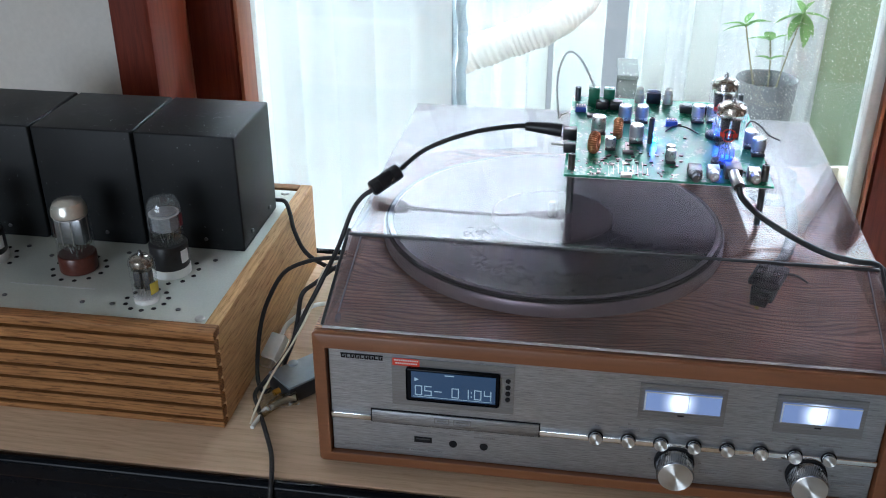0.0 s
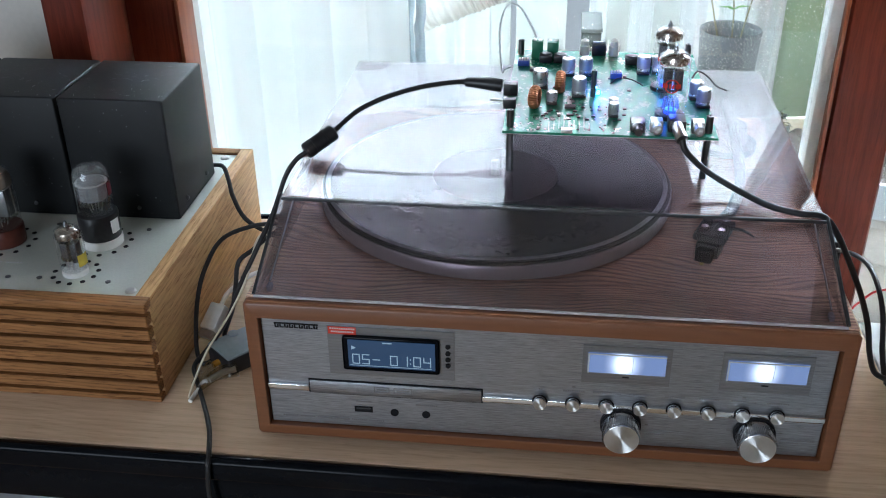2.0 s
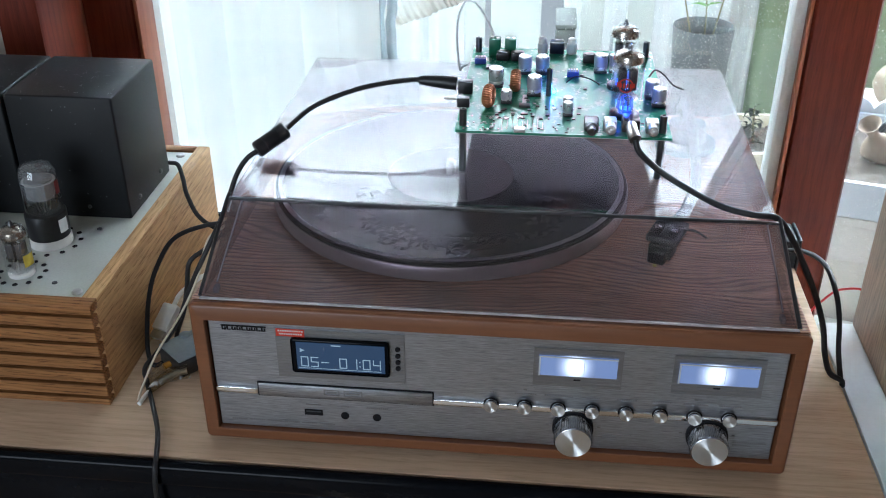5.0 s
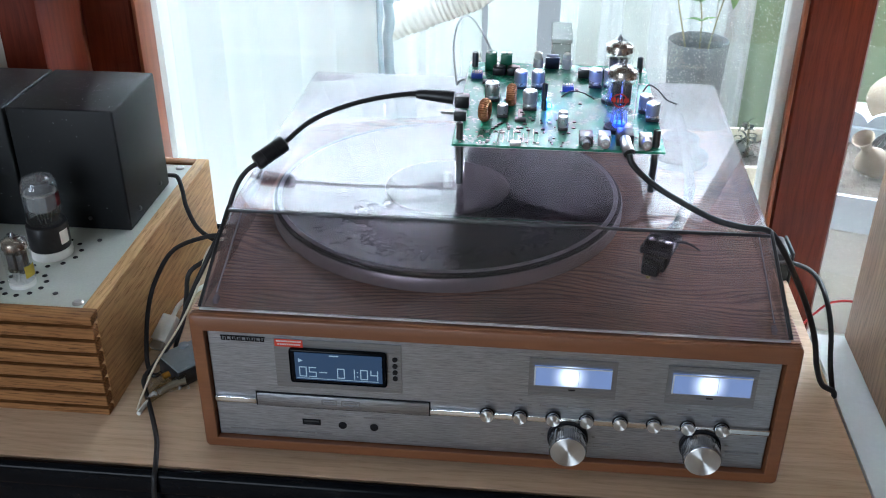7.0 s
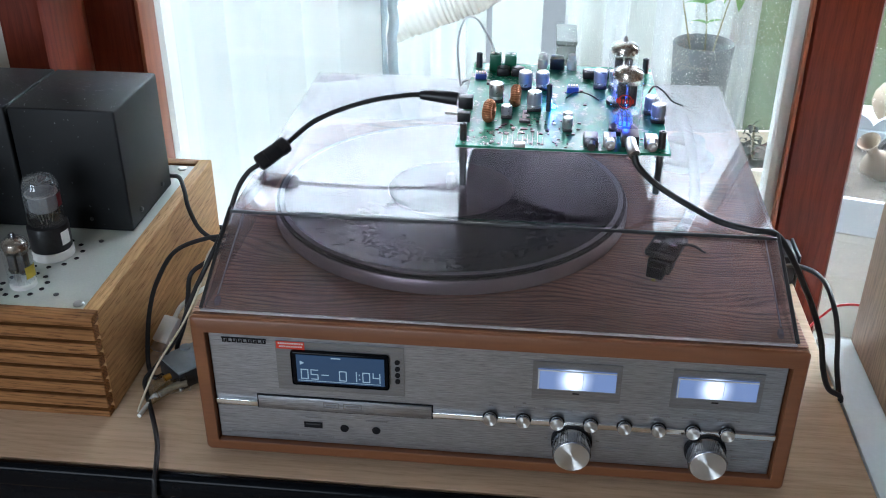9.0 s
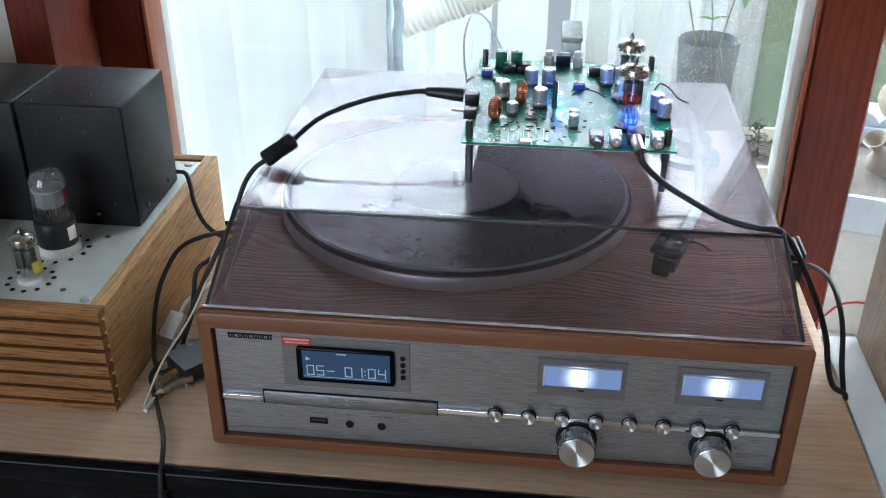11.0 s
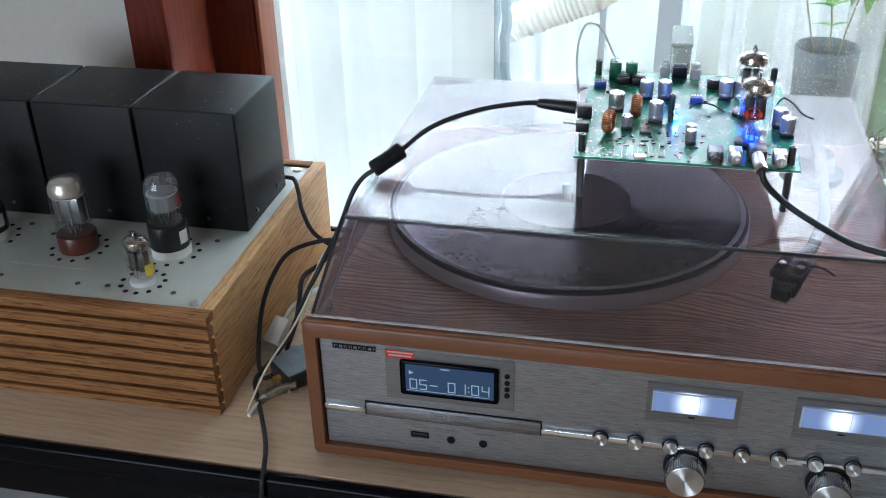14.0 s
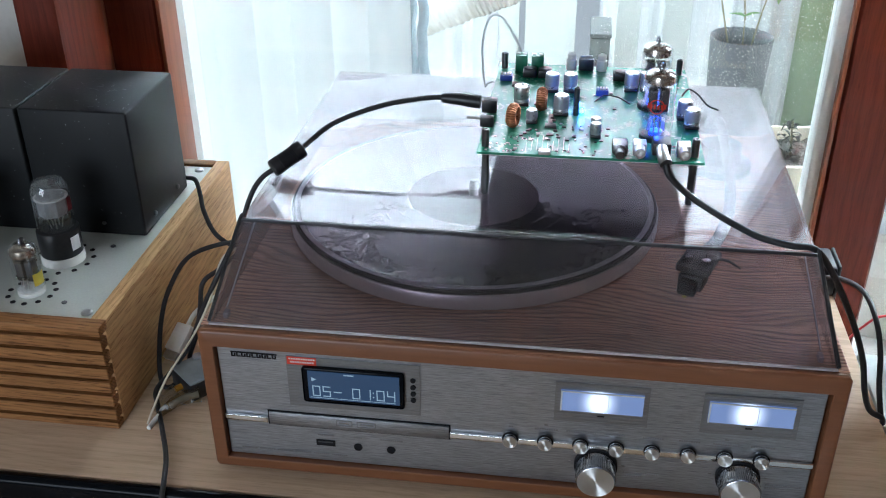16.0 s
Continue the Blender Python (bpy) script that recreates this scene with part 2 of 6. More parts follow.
FLOOR = wood("floor_boards", (0.26, 0.17, 0.10), (0.46, 0.33, 0.21), "y", 0.012, 0.1, 0.4)
TILE = pbr("balcony_tile", (0.46, 0.44, 0.40), 0.45, 0.0, 0.12, 9, fine=120)
SOIL = pbr("potting_soil", (0.075, 0.057, 0.042), 0.95, 0.0, 0.75, 60, fine=260, bump=1.0, depth=0.008, spots=0.08, spot_color=(0.45, 0.39, 0.31))
POT = pbr("grey_pot", (0.085, 0.09, 0.09), 0.55, 0.0, 0.25, 14, fine=180, spots=0.05, spot_color=(0.30, 0.30, 0.29))
CREAM = pbr("cream_planter", (0.62, 0.55, 0.42), 0.5, 0.0, 0.12, 12)
BLUE_WHITE = pbr("pale_blue_planter", (0.42, 0.46, 0.50), 0.4, 0.0, 0.06, 12)
CLAY = pbr("pale_clay", (0.21, 0.155, 0.105), 0.7, 0.0, 0.15, 20, bump=0.2)
STEM = pbr("stem_brown", (0.16, 0.14, 0.07), 0.6, 0.0, 0.3, 40)
HOSE = pbr("flexible_duct", (0.46, 0.435, 0.38), 0.6, 0.0, 0.12, 20, spots=0.02, spot_color=(0.3, 0.28, 0.24))
LID = clear("smoked_acrylic", (0.695, 0.665, 0.690), 1.58, 0.008, 0.08, 900)
GLASS = clear("window_glass", (0.97, 0.985, 0.98), 1.5, 0.0, 0.02, 60)
TUBE_GLASS = clear("valve_glass", (0.93, 0.94, 0.95), 1.7, 0.015, 0.07, 60)
BLIND = fabric("white_blind_fabric", (0.83, 0.885, 0.895), 0.042, sheer=0.120)
CURTAIN = fabric("white_sheer_curtain", (0.70, 0.71, 0.69), 0.105, sheer=0.42)
NET = fabric("fine_net_curtain", (0.70, 0.71, 0.69), 0.45, sheer=0.62)
GREY_PANEL = fabric("grey_weathered_panel", (0.66, 0.68, 0.63), 0.15, sheer=0.28)
FROST = pbr("grey_frosted_anode", (0.40, 0.41, 0.425), 0.5, 0.3, 0.15, 60)
GREEN_CURTAIN = fabric("green_garden_net", (0.22, 0.265, 0.175), 0.32, (1, 1, 0.15), 14)
LEAF = fabric("leaf_green", (0.17, 0.28, 0.11), 0.45, (1, 1, 1), 30)
WITHERED = fabric("withered_leaf", (0.075, 0.078, 0.066), 0.2, (1, 1, 1), 30)
GREY_FILM = fabric("grey_film_fold", (0.21, 0.235, 0.245), 0.10, (1, 1, 0.3), 60)
FROST_GLASS = fabric("frosted_valve_glass", (0.36, 0.37, 0.38), 0.3, (1, 1, 1), 120, sheer=0.66)
FILM = clear("crumpled_plastic_film", (0.42, 0.45, 0.47), 1.9, 0.08)
PCB = pbr("green_solder_mask", (0.018, 0.19, 0.110), 0.26, 0.0, 0.12, 60, bump=0.02, spec=0.5)
SILK = pbr("pale_circuit_print", (0.62, 0.66, 0.62), 0.4, 0.0, 0.08, 60)
PALE_UNDERSIDE = pbr("pale_board_underside", (0.62, 0.57, 0.60), 0.45, 0.1, 0.25, 60)
COPPER = pbr("copper_winding", (0.48, 0.20, 0.09), 0.32, 0.7, 0.2, 200)
CAN = pbr("capacitor_can", (0.62, 0.62, 0.62), 0.28, 0.7, 0.08, 60)
SLEEVE = pbr("lilac_capacitor_sleeve", (0.42, 0.43, 0.48), 0.3, 0.35, 0.1, 60)
GREEN_PL = pbr("green_terminal", (0.02, 0.17, 0.09), 0.35, 0.0, 0.15, 60)
BLUE_PL = pbr("blue_switch", (0.05, 0.10, 0.42), 0.35, 0.0, 0.15, 60)
STEEL = pbr("nickel_metal", (0.56, 0.55, 0.54), 0.34, 1.0, 0.1, 80)
GUNMETAL = pbr("gunmetal", (0.16, 0.16, 0.17), 0.3, 1.0, 0.1, 80)
GETTER = pbr("getter_mirror", (0.78, 0.73, 0.64), 0.30, 0.85, 0.15, 60, bump=0.0)
GETTER_DARK = pbr("brown_getter_mirror", (0.42, 0.37, 0.31), 0.26, 0.9, 0.25, 80, bump=0.0)
SPUN = pbr("turned_metal", (0.80, 0.80, 0.79), 0.42, 1.0, 0.04, 60, bump=0.0, rvar=0.03)
SPUN.node_tree.nodes["Principled BSDF"].inputs["Anisotropic"].default_value = 1.0
SPUN.node_tree.nodes["Principled BSDF"].inputs["Anisotropic Rotation"].default_value = 0.25
turning = SPUN.node_tree.nodes.new("ShaderNodeTangent")
turning.direction_type, turning.axis = "RADIAL", "Y"
SPUN.node_tree.links.new(turning.outputs["Tangent"], SPUN.node_tree.nodes["Principled BSDF"].inputs["Tangent"])
KNOB = pbr("knob_metal", (0.50, 0.50, 0.50), 0.20, 1.0, 0.05, 60, bump=0.0, rvar=0.03)
BROWN_BASE = pbr("brown_valve_base", (0.085, 0.022, 0.014), 0.3, 0.0, 0.2, 60)
CERAMIC = pbr("white_ceramic", (0.78, 0.77, 0.73), 0.3, 0.0, 0.05, 60)
YELLOW = pbr("yellow_print", (0.60, 0.46, 0.05), 0.5, 0.0, 0.1, 80)
AMBER = pbr("amber_plug_ring", (0.40, 0.19, 0.02), 0.4, 0.0, 0.1, 80)
RED = pbr("red_sticker", (0.62, 0.05, 0.025), 0.4, 0.0, 0.08, 80)
RED_WIRE = pbr("red_wire", (0.5, 0.03, 0.03), 0.4, 0.0, 0.1, 80)
PAPER = pbr("white_paper_label", (0.74, 0.73, 0.72), 0.6, 0.0, 0.06, 80)
INK = pbr("dark_ink", (0.012, 0.012, 0.014), 0.6, 0.0, 0.1, 80, spec=0.15)
FAINT = pbr("faint_print", (0.26, 0.26, 0.27), 0.5, 0.4, 0.1, 80)
PALE = pbr("pale_engraving", (0.64, 0.66, 0.66), 0.5, 0.3, 0.08, 80)
PLATTER = pbr("satin_platter_metal", (0.74, 0.71, 0.72), 0.34, 0.55, 0.04, 40, bump=0.0, rvar=0.02)
VINYL = pbr("black_vinyl", (0.040, 0.040, 0.054), 0.20, 0.0, 0.15, 30, bump=0.0, spec=0.75, rvar=0.03)
VINYL_GAP = pbr("vinyl_track_gap", (0.026, 0.026, 0.036), 0.20, 0.0, 0.1, 30, bump=0.0, spec=0.45)
VINYL_RIM = pbr("pale_vinyl_rim", (0.50, 0.50, 0.55), 0.38, 0.0, 0.1, 30, bump=0.0, spec=0.3)
LABEL = pbr("pink_record_label", (0.24, 0.20, 0.22), 0.5, 0.0, 0.1, 60)
CABINET = pbr("pale_grey_stand", (0.60, 0.64, 0.64), 0.45, 0.0, 0.05, 12)
CRATE = pbr("grey_green_crate", (0.085, 0.09, 0.08), 0.6, 0.0, 0.1, 12)
DIAL = backlight("lit_dial", (0.20, 0.32, 0.68), 0.42, (0.0, 0.0))
ACRYL_EDGE = pbr("pale_acrylic_edge", (0.34, 0.30, 0.31), 0.22, 0.0, 0.1, 60)
LCD = glow("lcd_blue", (0.020, 0.062, 0.14), 0.62)
DIGIT = glow("lcd_digit", (0.55, 0.75, 0.90), 0.50)
BLUE_LED = glow("blue_led", (0.02, 0.06, 1.0), 7.0)
CYAN_LED = glow("pale_blue_led", (0.10, 0.40, 1.0), 9.0)
RED_PLATE = pbr("red_anode_print", (0.16, 0.014, 0.02), 0.4, 0.2, 0.2, 60)


# ---- mesh helpers ----
BASE = {}


def thing(name, at, label, category, group="", kind=""):
    ob = new(name)
    ob.location = at
    ob.empty_display_size = 0.02
    BASE[ob] = Vector(at)
    return tagged(ob, label, category, group, kind)


def part(name, bm, mat, parent=None, label="", at=None):
    """Links a bmesh, drawn in world metres, as one mesh under its thing or part."""
    origin = BASE[parent] if parent else Vector(at or (0, 0, 0))
    bm.transform(Matrix.Translation(-origin))
    me = bpy.data.meshes.new(name)
    bm.to_mesh(me)
    bm.free()
    me.materials.append(mat)
    me.set_sharp_from_angle(angle=radians(34))
    ob = new(name, me)
    if parent:
        ob.parent = parent
    else:
        ob.location = origin
    BASE[ob] = origin
    if label:
        ob["label"] = label
    return ob


def again(ob, dx=0.0, dy=0.0, dz=0.0):
    """The same mesh once more under the same parent, moved."""
    o = ob.copy()
    scene.collection.objects.link(o)
    o.location = ob.location + Vector((dx, dy, dz))
    return o


def recentre(ob, at):
    """Moves a part's origin to a place in world metres, the mesh staying where it is."""
    shift = Vector(at) - BASE[ob]
    ob.data.transform(Matrix.Translation(-shift))
    ob.location = ob.location + shift
    BASE[ob] = Vector(at)
    return ob


def setting(name, bm, mat, label, category="structure"):
    return tagged(part(name, bm, mat), label, category, kind="structure")


def box(x0, x1, y0, y1, z0, z1, r=0.0, seg=2, bm=None, turn=0.0):
    out = bm or bmesh.new()
    tmp = bmesh.new()
    bmesh.ops.create_cube(tmp, size=1)
    c = Vector(((x0 + x1) / 2, (y0 + y1) / 2, (z0 + z1) / 2))
    bmesh.ops.scale(tmp, vec=(x1 - x0, y1 - y0, z1 - z0), verts=tmp.verts)
    if r:
        bmesh.ops.bevel(tmp, geom=tmp.edges[:], offset=r, segments=seg, affect="EDGES", profile=0.5)
    tmp.transform(Matrix.Translation(c) @ Matrix.Rotation(radians(turn), 4, "Z"))
    return merge(out, tmp)


def merge(out, tmp):
    """Adds tmp's geometry to out and frees tmp."""
    ids = {}
    for v in tmp.verts:
        ids[v] = out.verts.new(v.co)
    for f in tmp.faces:
        g = out.faces.new([ids[v] for v in f.verts])
        g.smooth = f.smooth
    tmp.free()
    return out


def lathe(profile, at, seg=32, axis="z", bm=None, flat=False):
    """Turns (radius, height) pairs about an axis through at: z upwards, or -y, towards the room."""
    bm = bm or bmesh.new()
    at = Vector(at)
    rings = []
    for r, h in profile:
        row = []
        for k in range(1 if r < 1e-7 else seg):
            a = 2 * math.pi * k / seg
            u, v = r * math.cos(a), r * math.sin(a)
            p = {"z": (u, v, h), "y": (u, -h, v), "x": (h, u, v)}[axis]
            row.append(bm.verts.new(at + Vector(p)))
        rings.append(row)
    for a, b in zip(rings, rings[1:]):
        for k in range(seg):
            q = [a[k % len(a)], a[(k + 1) % len(a)], b[(k + 1) % len(b)], b[k % len(b)]]
            q = list(dict.fromkeys(q))
            if len(q) > 2:
                bm.faces.new(q).smooth = not flat
    bmesh.ops.recalc_face_normals(bm, faces=bm.faces[:])
    return bm


def curve_points(pts, n=8):
    pts = [Vector(p) for p in pts]
    pts = [2 * pts[0] - pts[1]] + pts + [2 * pts[-1] - pts[-2]]
    out = []
    for i in range(1, len(pts) - 2):
        a, b, c, d = pts[i - 1:i + 3]
        for k in range(n):
            t = k / n
            out.append(0.5 * (2 * b + (c - a) * t + (2 * a - 5 * b + 4 * c - d) * t * t + (3 * b - a - 3 * c + d) * t ** 3))
    return out + [pts[-2]]


def tube(pts, r, seg=10, n=8, bm=None, smooth=True):
    """A round cord of radius r (or a radius for each drawn point) along a smooth line."""
    bm = bm or bmesh.new()
    path = curve_points(pts, n) if smooth else [Vector(p) for p in pts]
    up = Vector((0.13, 0.21, 0.97))
    rings = []
    for i, p in enumerate(path):
        d = (path[min(i + 1, len(path) - 1)] - path[max(i - 1, 0)]).normalized()
        s = d.cross(up).normalized()
        u = s.cross(d).normalized()
        rad = r(i / (len(path) - 1)) if callable(r) else r
        rings.append([bm.verts.new(p + rad * (math.cos(2 * math.pi * k / seg) * s + math.sin(2 * math.pi * k / seg) * u)) for k in range(seg)])
    for a, b in zip(rings, rings[1:]):
        for k in range(seg):
            bm.faces.new([a[k], a[(k + 1) % seg], b[(k + 1) % seg], b[k]]).smooth = True
    bm.faces.new(rings[0][::-1])
    bm.faces.new(rings[-1])
    bmesh.ops.recalc_face_normals(bm, faces=bm.faces[:])
    return bm


def prism(outline, z0, z1, bm=None):
    """An upright prism over a plan outline."""
    bm = bm or bmesh.new()
    lo = [bm.verts.new((x, y, z0)) for x, y in outline]
    hi = [bm.verts.new((x, y, z1)) for x, y in outline]
    n = len(lo)
    bm.faces.new(lo[::-1])
    bm.faces.new(hi)
    for k in range(n):
        bm.faces.new([lo[k], lo[(k + 1) % n], hi[(k + 1) % n], hi[k]])
    bmesh.ops.recalc_face_normals(bm, faces=bm.faces[:])
    return bm


def sheet_wave(x0, x1, y, z0, z1, fold, amp, thick=0.002):
    """A hanging cloth with upright folds."""
    bm = bmesh.new()
    n = max(8, int((x1 - x0) / fold * 8))
    rows = []
    for side in (0, thick):
        for z in (z0, z1):
            rows.append([bm.verts.new((x0 + (x1 - x0) * k / n, y + side + amp * math.sin(2 * math.pi * (x1 - x0) * k / n / fold + 0.7 * math.sin(k * 0.37)), z)) for k in range(n + 1)])
    for a, b in ((rows[0], rows[1]), (rows[3], rows[2])):
        for k in range(n):
            bm.faces.new([a[k], a[k + 1], b[k + 1], b[k]]).smooth = True
    return bm


def bar(x0, x1, z0, z1, y, bm=None, d=0.0004):
    """A print mark on an upright face that looks towards -y."""
    return box(x0, x1, y - d, y, z0, z1, bm=bm)


# ---- the room ----
FLOOR_Z, CEIL_Z = -0.74, 1.62
setting("floor", box(-2.2, 2.4, -2.7, 0.42, FLOOR_Z - 0.1, FLOOR_Z), FLOOR, "brown wooden floor boards of the room", "floor")
setting("ceiling", box(-2.2, 2.4, -2.7, 0.62, CEIL_Z, CEIL_Z + 0.1), ROOM, "white painted room ceiling", "ceiling")
setting("wall_west", box(-2.3, -2.2, -2.7, 0.62, FLOOR_Z, CEIL_Z), ROOM, "white painted side wall", "wall")
setting("wall_east", box(2.4, 2.5, -2.7, 0.75, FLOOR_Z, CEIL_Z), ROOM, "white painted side wall", "wall")
# the opening is added for the assumed rear window
south = box(-2.2, 2.4, -2.8, -2.7, FLOOR_Z, -0.05)
box(-2.2, 2.4, -2.8, -2.7, 1.15, CEIL_Z, bm=south)
box(-2.2, -1.75, -2.8, -2.7, -0.05, 1.15, bm=south)
box(-0.15, 2.4, -2.8, -2.7, -0.05, 1.15, bm=south)
setting("wall_south", south, ROOM, "white wall with an assumed window, behind the camera", "wall")
setting("wall_north", box(-2.2, -0.318, 0.388, 0.60, FLOOR_Z, CEIL_Z), WALL, "plain beige painted wall beside the window", "wall")
setting("window_head", box(-0.318, 2.4, 0.46, 0.66, 1.40, CEIL_Z), WALL, "beige wall strip over the tall window", "wall")

# tall wooden window: casing, jamb, mullion, white sash and panes
win = thing("window_1", (0.15, 0.60, FLOOR_Z), "tall red-brown wooden window with dusty glass", "window", kind="structure")
part("casing", prism([(-0.318, 0.374), (-0.283, 0.374), (-0.2775, 0.3765), (-0.2755, 0.382), (-0.2795, 0.470), (-0.284, 0.488), (-0.294, 0.497), (-0.318, 0.50)], FLOOR_Z, 1.40), MAHOG, win, "glossy red-brown stained casing")
part("jamb", prism([(-0.32, 0.505), (-0.241, 0.512), (-0.2375, 0.516), (-0.2405, 0.557), (-0.32, 0.56)], FLOOR_Z, 1.40), MAHOG, win)
part("mullion", prism([(0.5165, 0.600), (0.520, 0.594), (0.588, 0.594), (0.592, 0.600), (0.592, 0.66), (0.5165, 0.66)], FLOOR_Z, 1.40), MAHOG, win, "wide red-brown stained mullion")
part("sash_stile", box(-0.30, -0.238, 0.562, 0.590, FLOOR_Z, 1.40, 0.003), PVC, win, "white plastic sash")
part("sash_stile", box(0.499, 0.5155, 0.606, 0.640, FLOOR_Z, 1.40, 0.003), PVC, win, "white plastic sash")
# strips that paint the window-lit sides of mullion and jamb
part("lit_return", box(0.5115, 0.5163, 0.594, 0.6055, FLOOR_Z, 1.40, 0.001), LIT_RETURN, win, "side of the red-brown mullion, window light painted as orange-brown")
part("lit_return", box(-0.2372, -0.2325, 0.510, 0.556, FLOOR_Z, 1.40, 0.001), LIT_RETURN, win)
part("top_rail", box(-0.24, 2.4, 0.52, 0.66, 1.34, 1.40, 0.003), MAHOG, win)
part("bottom_rail", box(-0.24, 2.4, 0.52, 0.66, FLOOR_Z, FLOOR_Z + 0.06, 0.003), MAHOG, win)
for px0, px1 in ((-0.2375, 0.4985), (0.5925, 1.6)):
    pane = part("pane", box(px0, px1, 0.618, 0.622, FLOOR_Z + 0.06, 1.34), GLASS, win)
    pane.visible_shadow = False
part("jamb", box(1.6, 2.4, 0.52, 0.66, FLOOR_Z, 1.40), MAHOG, win)

# dust specks on the panes
rnd = random.Random(4)
bm = bmesh.new()
for k in range(9000):
    x = (rnd.uniform(0.18, 0.498) if k % 3 else rnd.uniform(0.36, 0.498)) if k % 5 else rnd.uniform(0.593, 0.75)
    z, s = rnd.uniform(-0.22, 0.30), rnd.uniform(0.00012, 0.00024) / rnd.uniform(0.35, 1.0)
    v = [bm.verts.new((x + s * math.cos(a), 0.6165, z + s * 1.3 * math.sin(a))) for a in (0.2, 1.9, 3.3, 4.8)]
    bm.faces.new(v)
    w = [bm.verts.new(q.co + Vector((0, 0.0008, 0))) for q in v]
    bm.faces.new(w[::-1])
specks = part("dust_specks", bm, WHITE_PL)
tagged(specks, "fine pale dust specks on the window glass", "dust", kind="stuff")

# ---- the balcony behind the glass ----
OUT_Y = 2.62
setting("balcony_floor", box(-2.2, 2.6, 0.66, 2.9, FLOOR_Z - 0.1, FLOOR_Z), TILE, "pale grey balcony floor", "floor")
setting("balcony_ceiling", box(-2.2, 2.6, 0.66, 1.5, CEIL_Z, CEIL_Z + 0.1), ROOM, "white balcony ceiling", "ceiling")
setting("balcony_wall_west", box(-2.3, -2.2, 0.62, 2.9, FLOOR_Z, CEIL_Z), ROOM, "white balcony end wall", "wall")
setting("balcony_wall_east", box(2.6, 2.7, 0.62, 2.9, FLOOR_Z, CEIL_Z), ROOM, "white balcony end wall", "wall")

m, n, l, b = material("daylight_backdrop")
n.remove(b)
tc, sx, mr, em = n.new("ShaderNodeTexCoord"), n.new("ShaderNodeSeparateXYZ"), n.new("ShaderNodeMapRange"), n.new("ShaderNodeEmission")
l.new(tc.outputs["Object"], sx.inputs[0])
l.new(sx.outputs["Z"], mr.inputs["Value"])
mr.interpolation_type = "SMOOTHSTEP"
mr.inputs["From Min"].default_value, mr.inputs["From Max"].default_value = 0.20, 2.9
mr.inputs["To Min"].default_value, mr.inputs["To Max"].default_value = LOW_GLOW, SKY_GLOW
em.inputs["Color"].default_value = (0.90, 0.96, 1.0, 1)
l.new(mr.outputs["Result"], em.inputs["Strength"])
l.new(em.outputs[0], n["Material Output"].inputs["Surface"])
setting("backdrop", box(-4.0, 5.0, 4.2, 4.25, -1.4, 4.2), m, "bright hazy sky beyond the balcony", "sky")

# unseen parapet, added to keep the sky's glow off the lower blind
setting("added_parapet", box(-2.2, -0.42, 2.62, 2.72, FLOOR_Z, 0.10), ROOM, "added pale parapet, unseen behind the blind", "wall")

# closed blind of upright white slats; unseen short ones added right for cover reflections
blind = thing("vertical_blind", (-0.6, 1.42, FLOOR_Z), "white blind of wide upright fabric slats on a ceiling rail", "blind")
slat_w = 0.0815


def blind_slat(x1, y, z0, z1):
    """A single upright cloth slat, bowed across its width."""
    bm = bmesh.new()
    lo, hi = [[bm.verts.new((x1 + 0.003 - (slat_w + 0.006) * k / 8, y - 0.007 * math.sin(math.pi * k / 8), z)) for k in range(9)] for z in (z0, z1)]
    for k in range(8):
        bm.faces.new([lo[k], lo[k + 1], hi[k + 1], hi[k]]).smooth = True
    return bm


for k in range(-16, 17):
    part("slat", blind_slat(-0.118 - k * slat_w, 1.42 + (0.005 if k % 2 else 0.0), FLOOR_Z + 0.01 if k >= 0 else BLIND_LOW, 1.56), BLIND, blind)
part("head_rail", box(-1.62, 1.24, 1.40, 1.44, 1.56, 1.618, 0.004), PVC, blind)

# bundle of crumpled clear film at the blind's edge
film = thing("plastic_film", (-0.10, 1.50, FLOOR_Z), "gathered grey transparent plastic film hanging in folds", "film")
for k, (fx, fw, ph) in enumerate(((-0.168, 0.022, 0.0), (-0.146, 0.020, 1.1), (-0.127, 0.018, 2.3), (-0.106, 0.022, 3.0))):
    bm = bmesh.new()
    prev = None
    for i in range(41):
        z = FLOOR_Z + 0.01 + 0.95 * i / 40
        sway = 0.0025 * math.sin(i * 0.9 + ph) + 0.002 * math.sin(i * 2.3 + ph * 2)
        row = [bm.verts.new((fx + sway + fw * (j / 6 - 0.5), 1.50 + 0.006 * k + 0.008 * math.sin(math.pi * j / 6), z)) for j in range(7)]
        if prev:
            for j in range(6):
                bm.faces.new([prev[j], prev[j + 1], row[j + 1], row[j]]).smooth = True
        prev = row
    part("fold", bm, (GREY_FILM, FILM, GREY_FILM, GREY_FILM)[k], film)

# outer curtains and boards
def hanging(name, x0, x1, y, mat, label, z0=FLOOR_Z + 0.01, z1=0.0, fold=0.07, amp=0.012):
    ob = part(name, sheet_wave(x0, x1, y, z0, z1, fold, amp), mat, at=((x0 + x1) / 2, y, z0))
    return tagged(ob, label, "curtain")


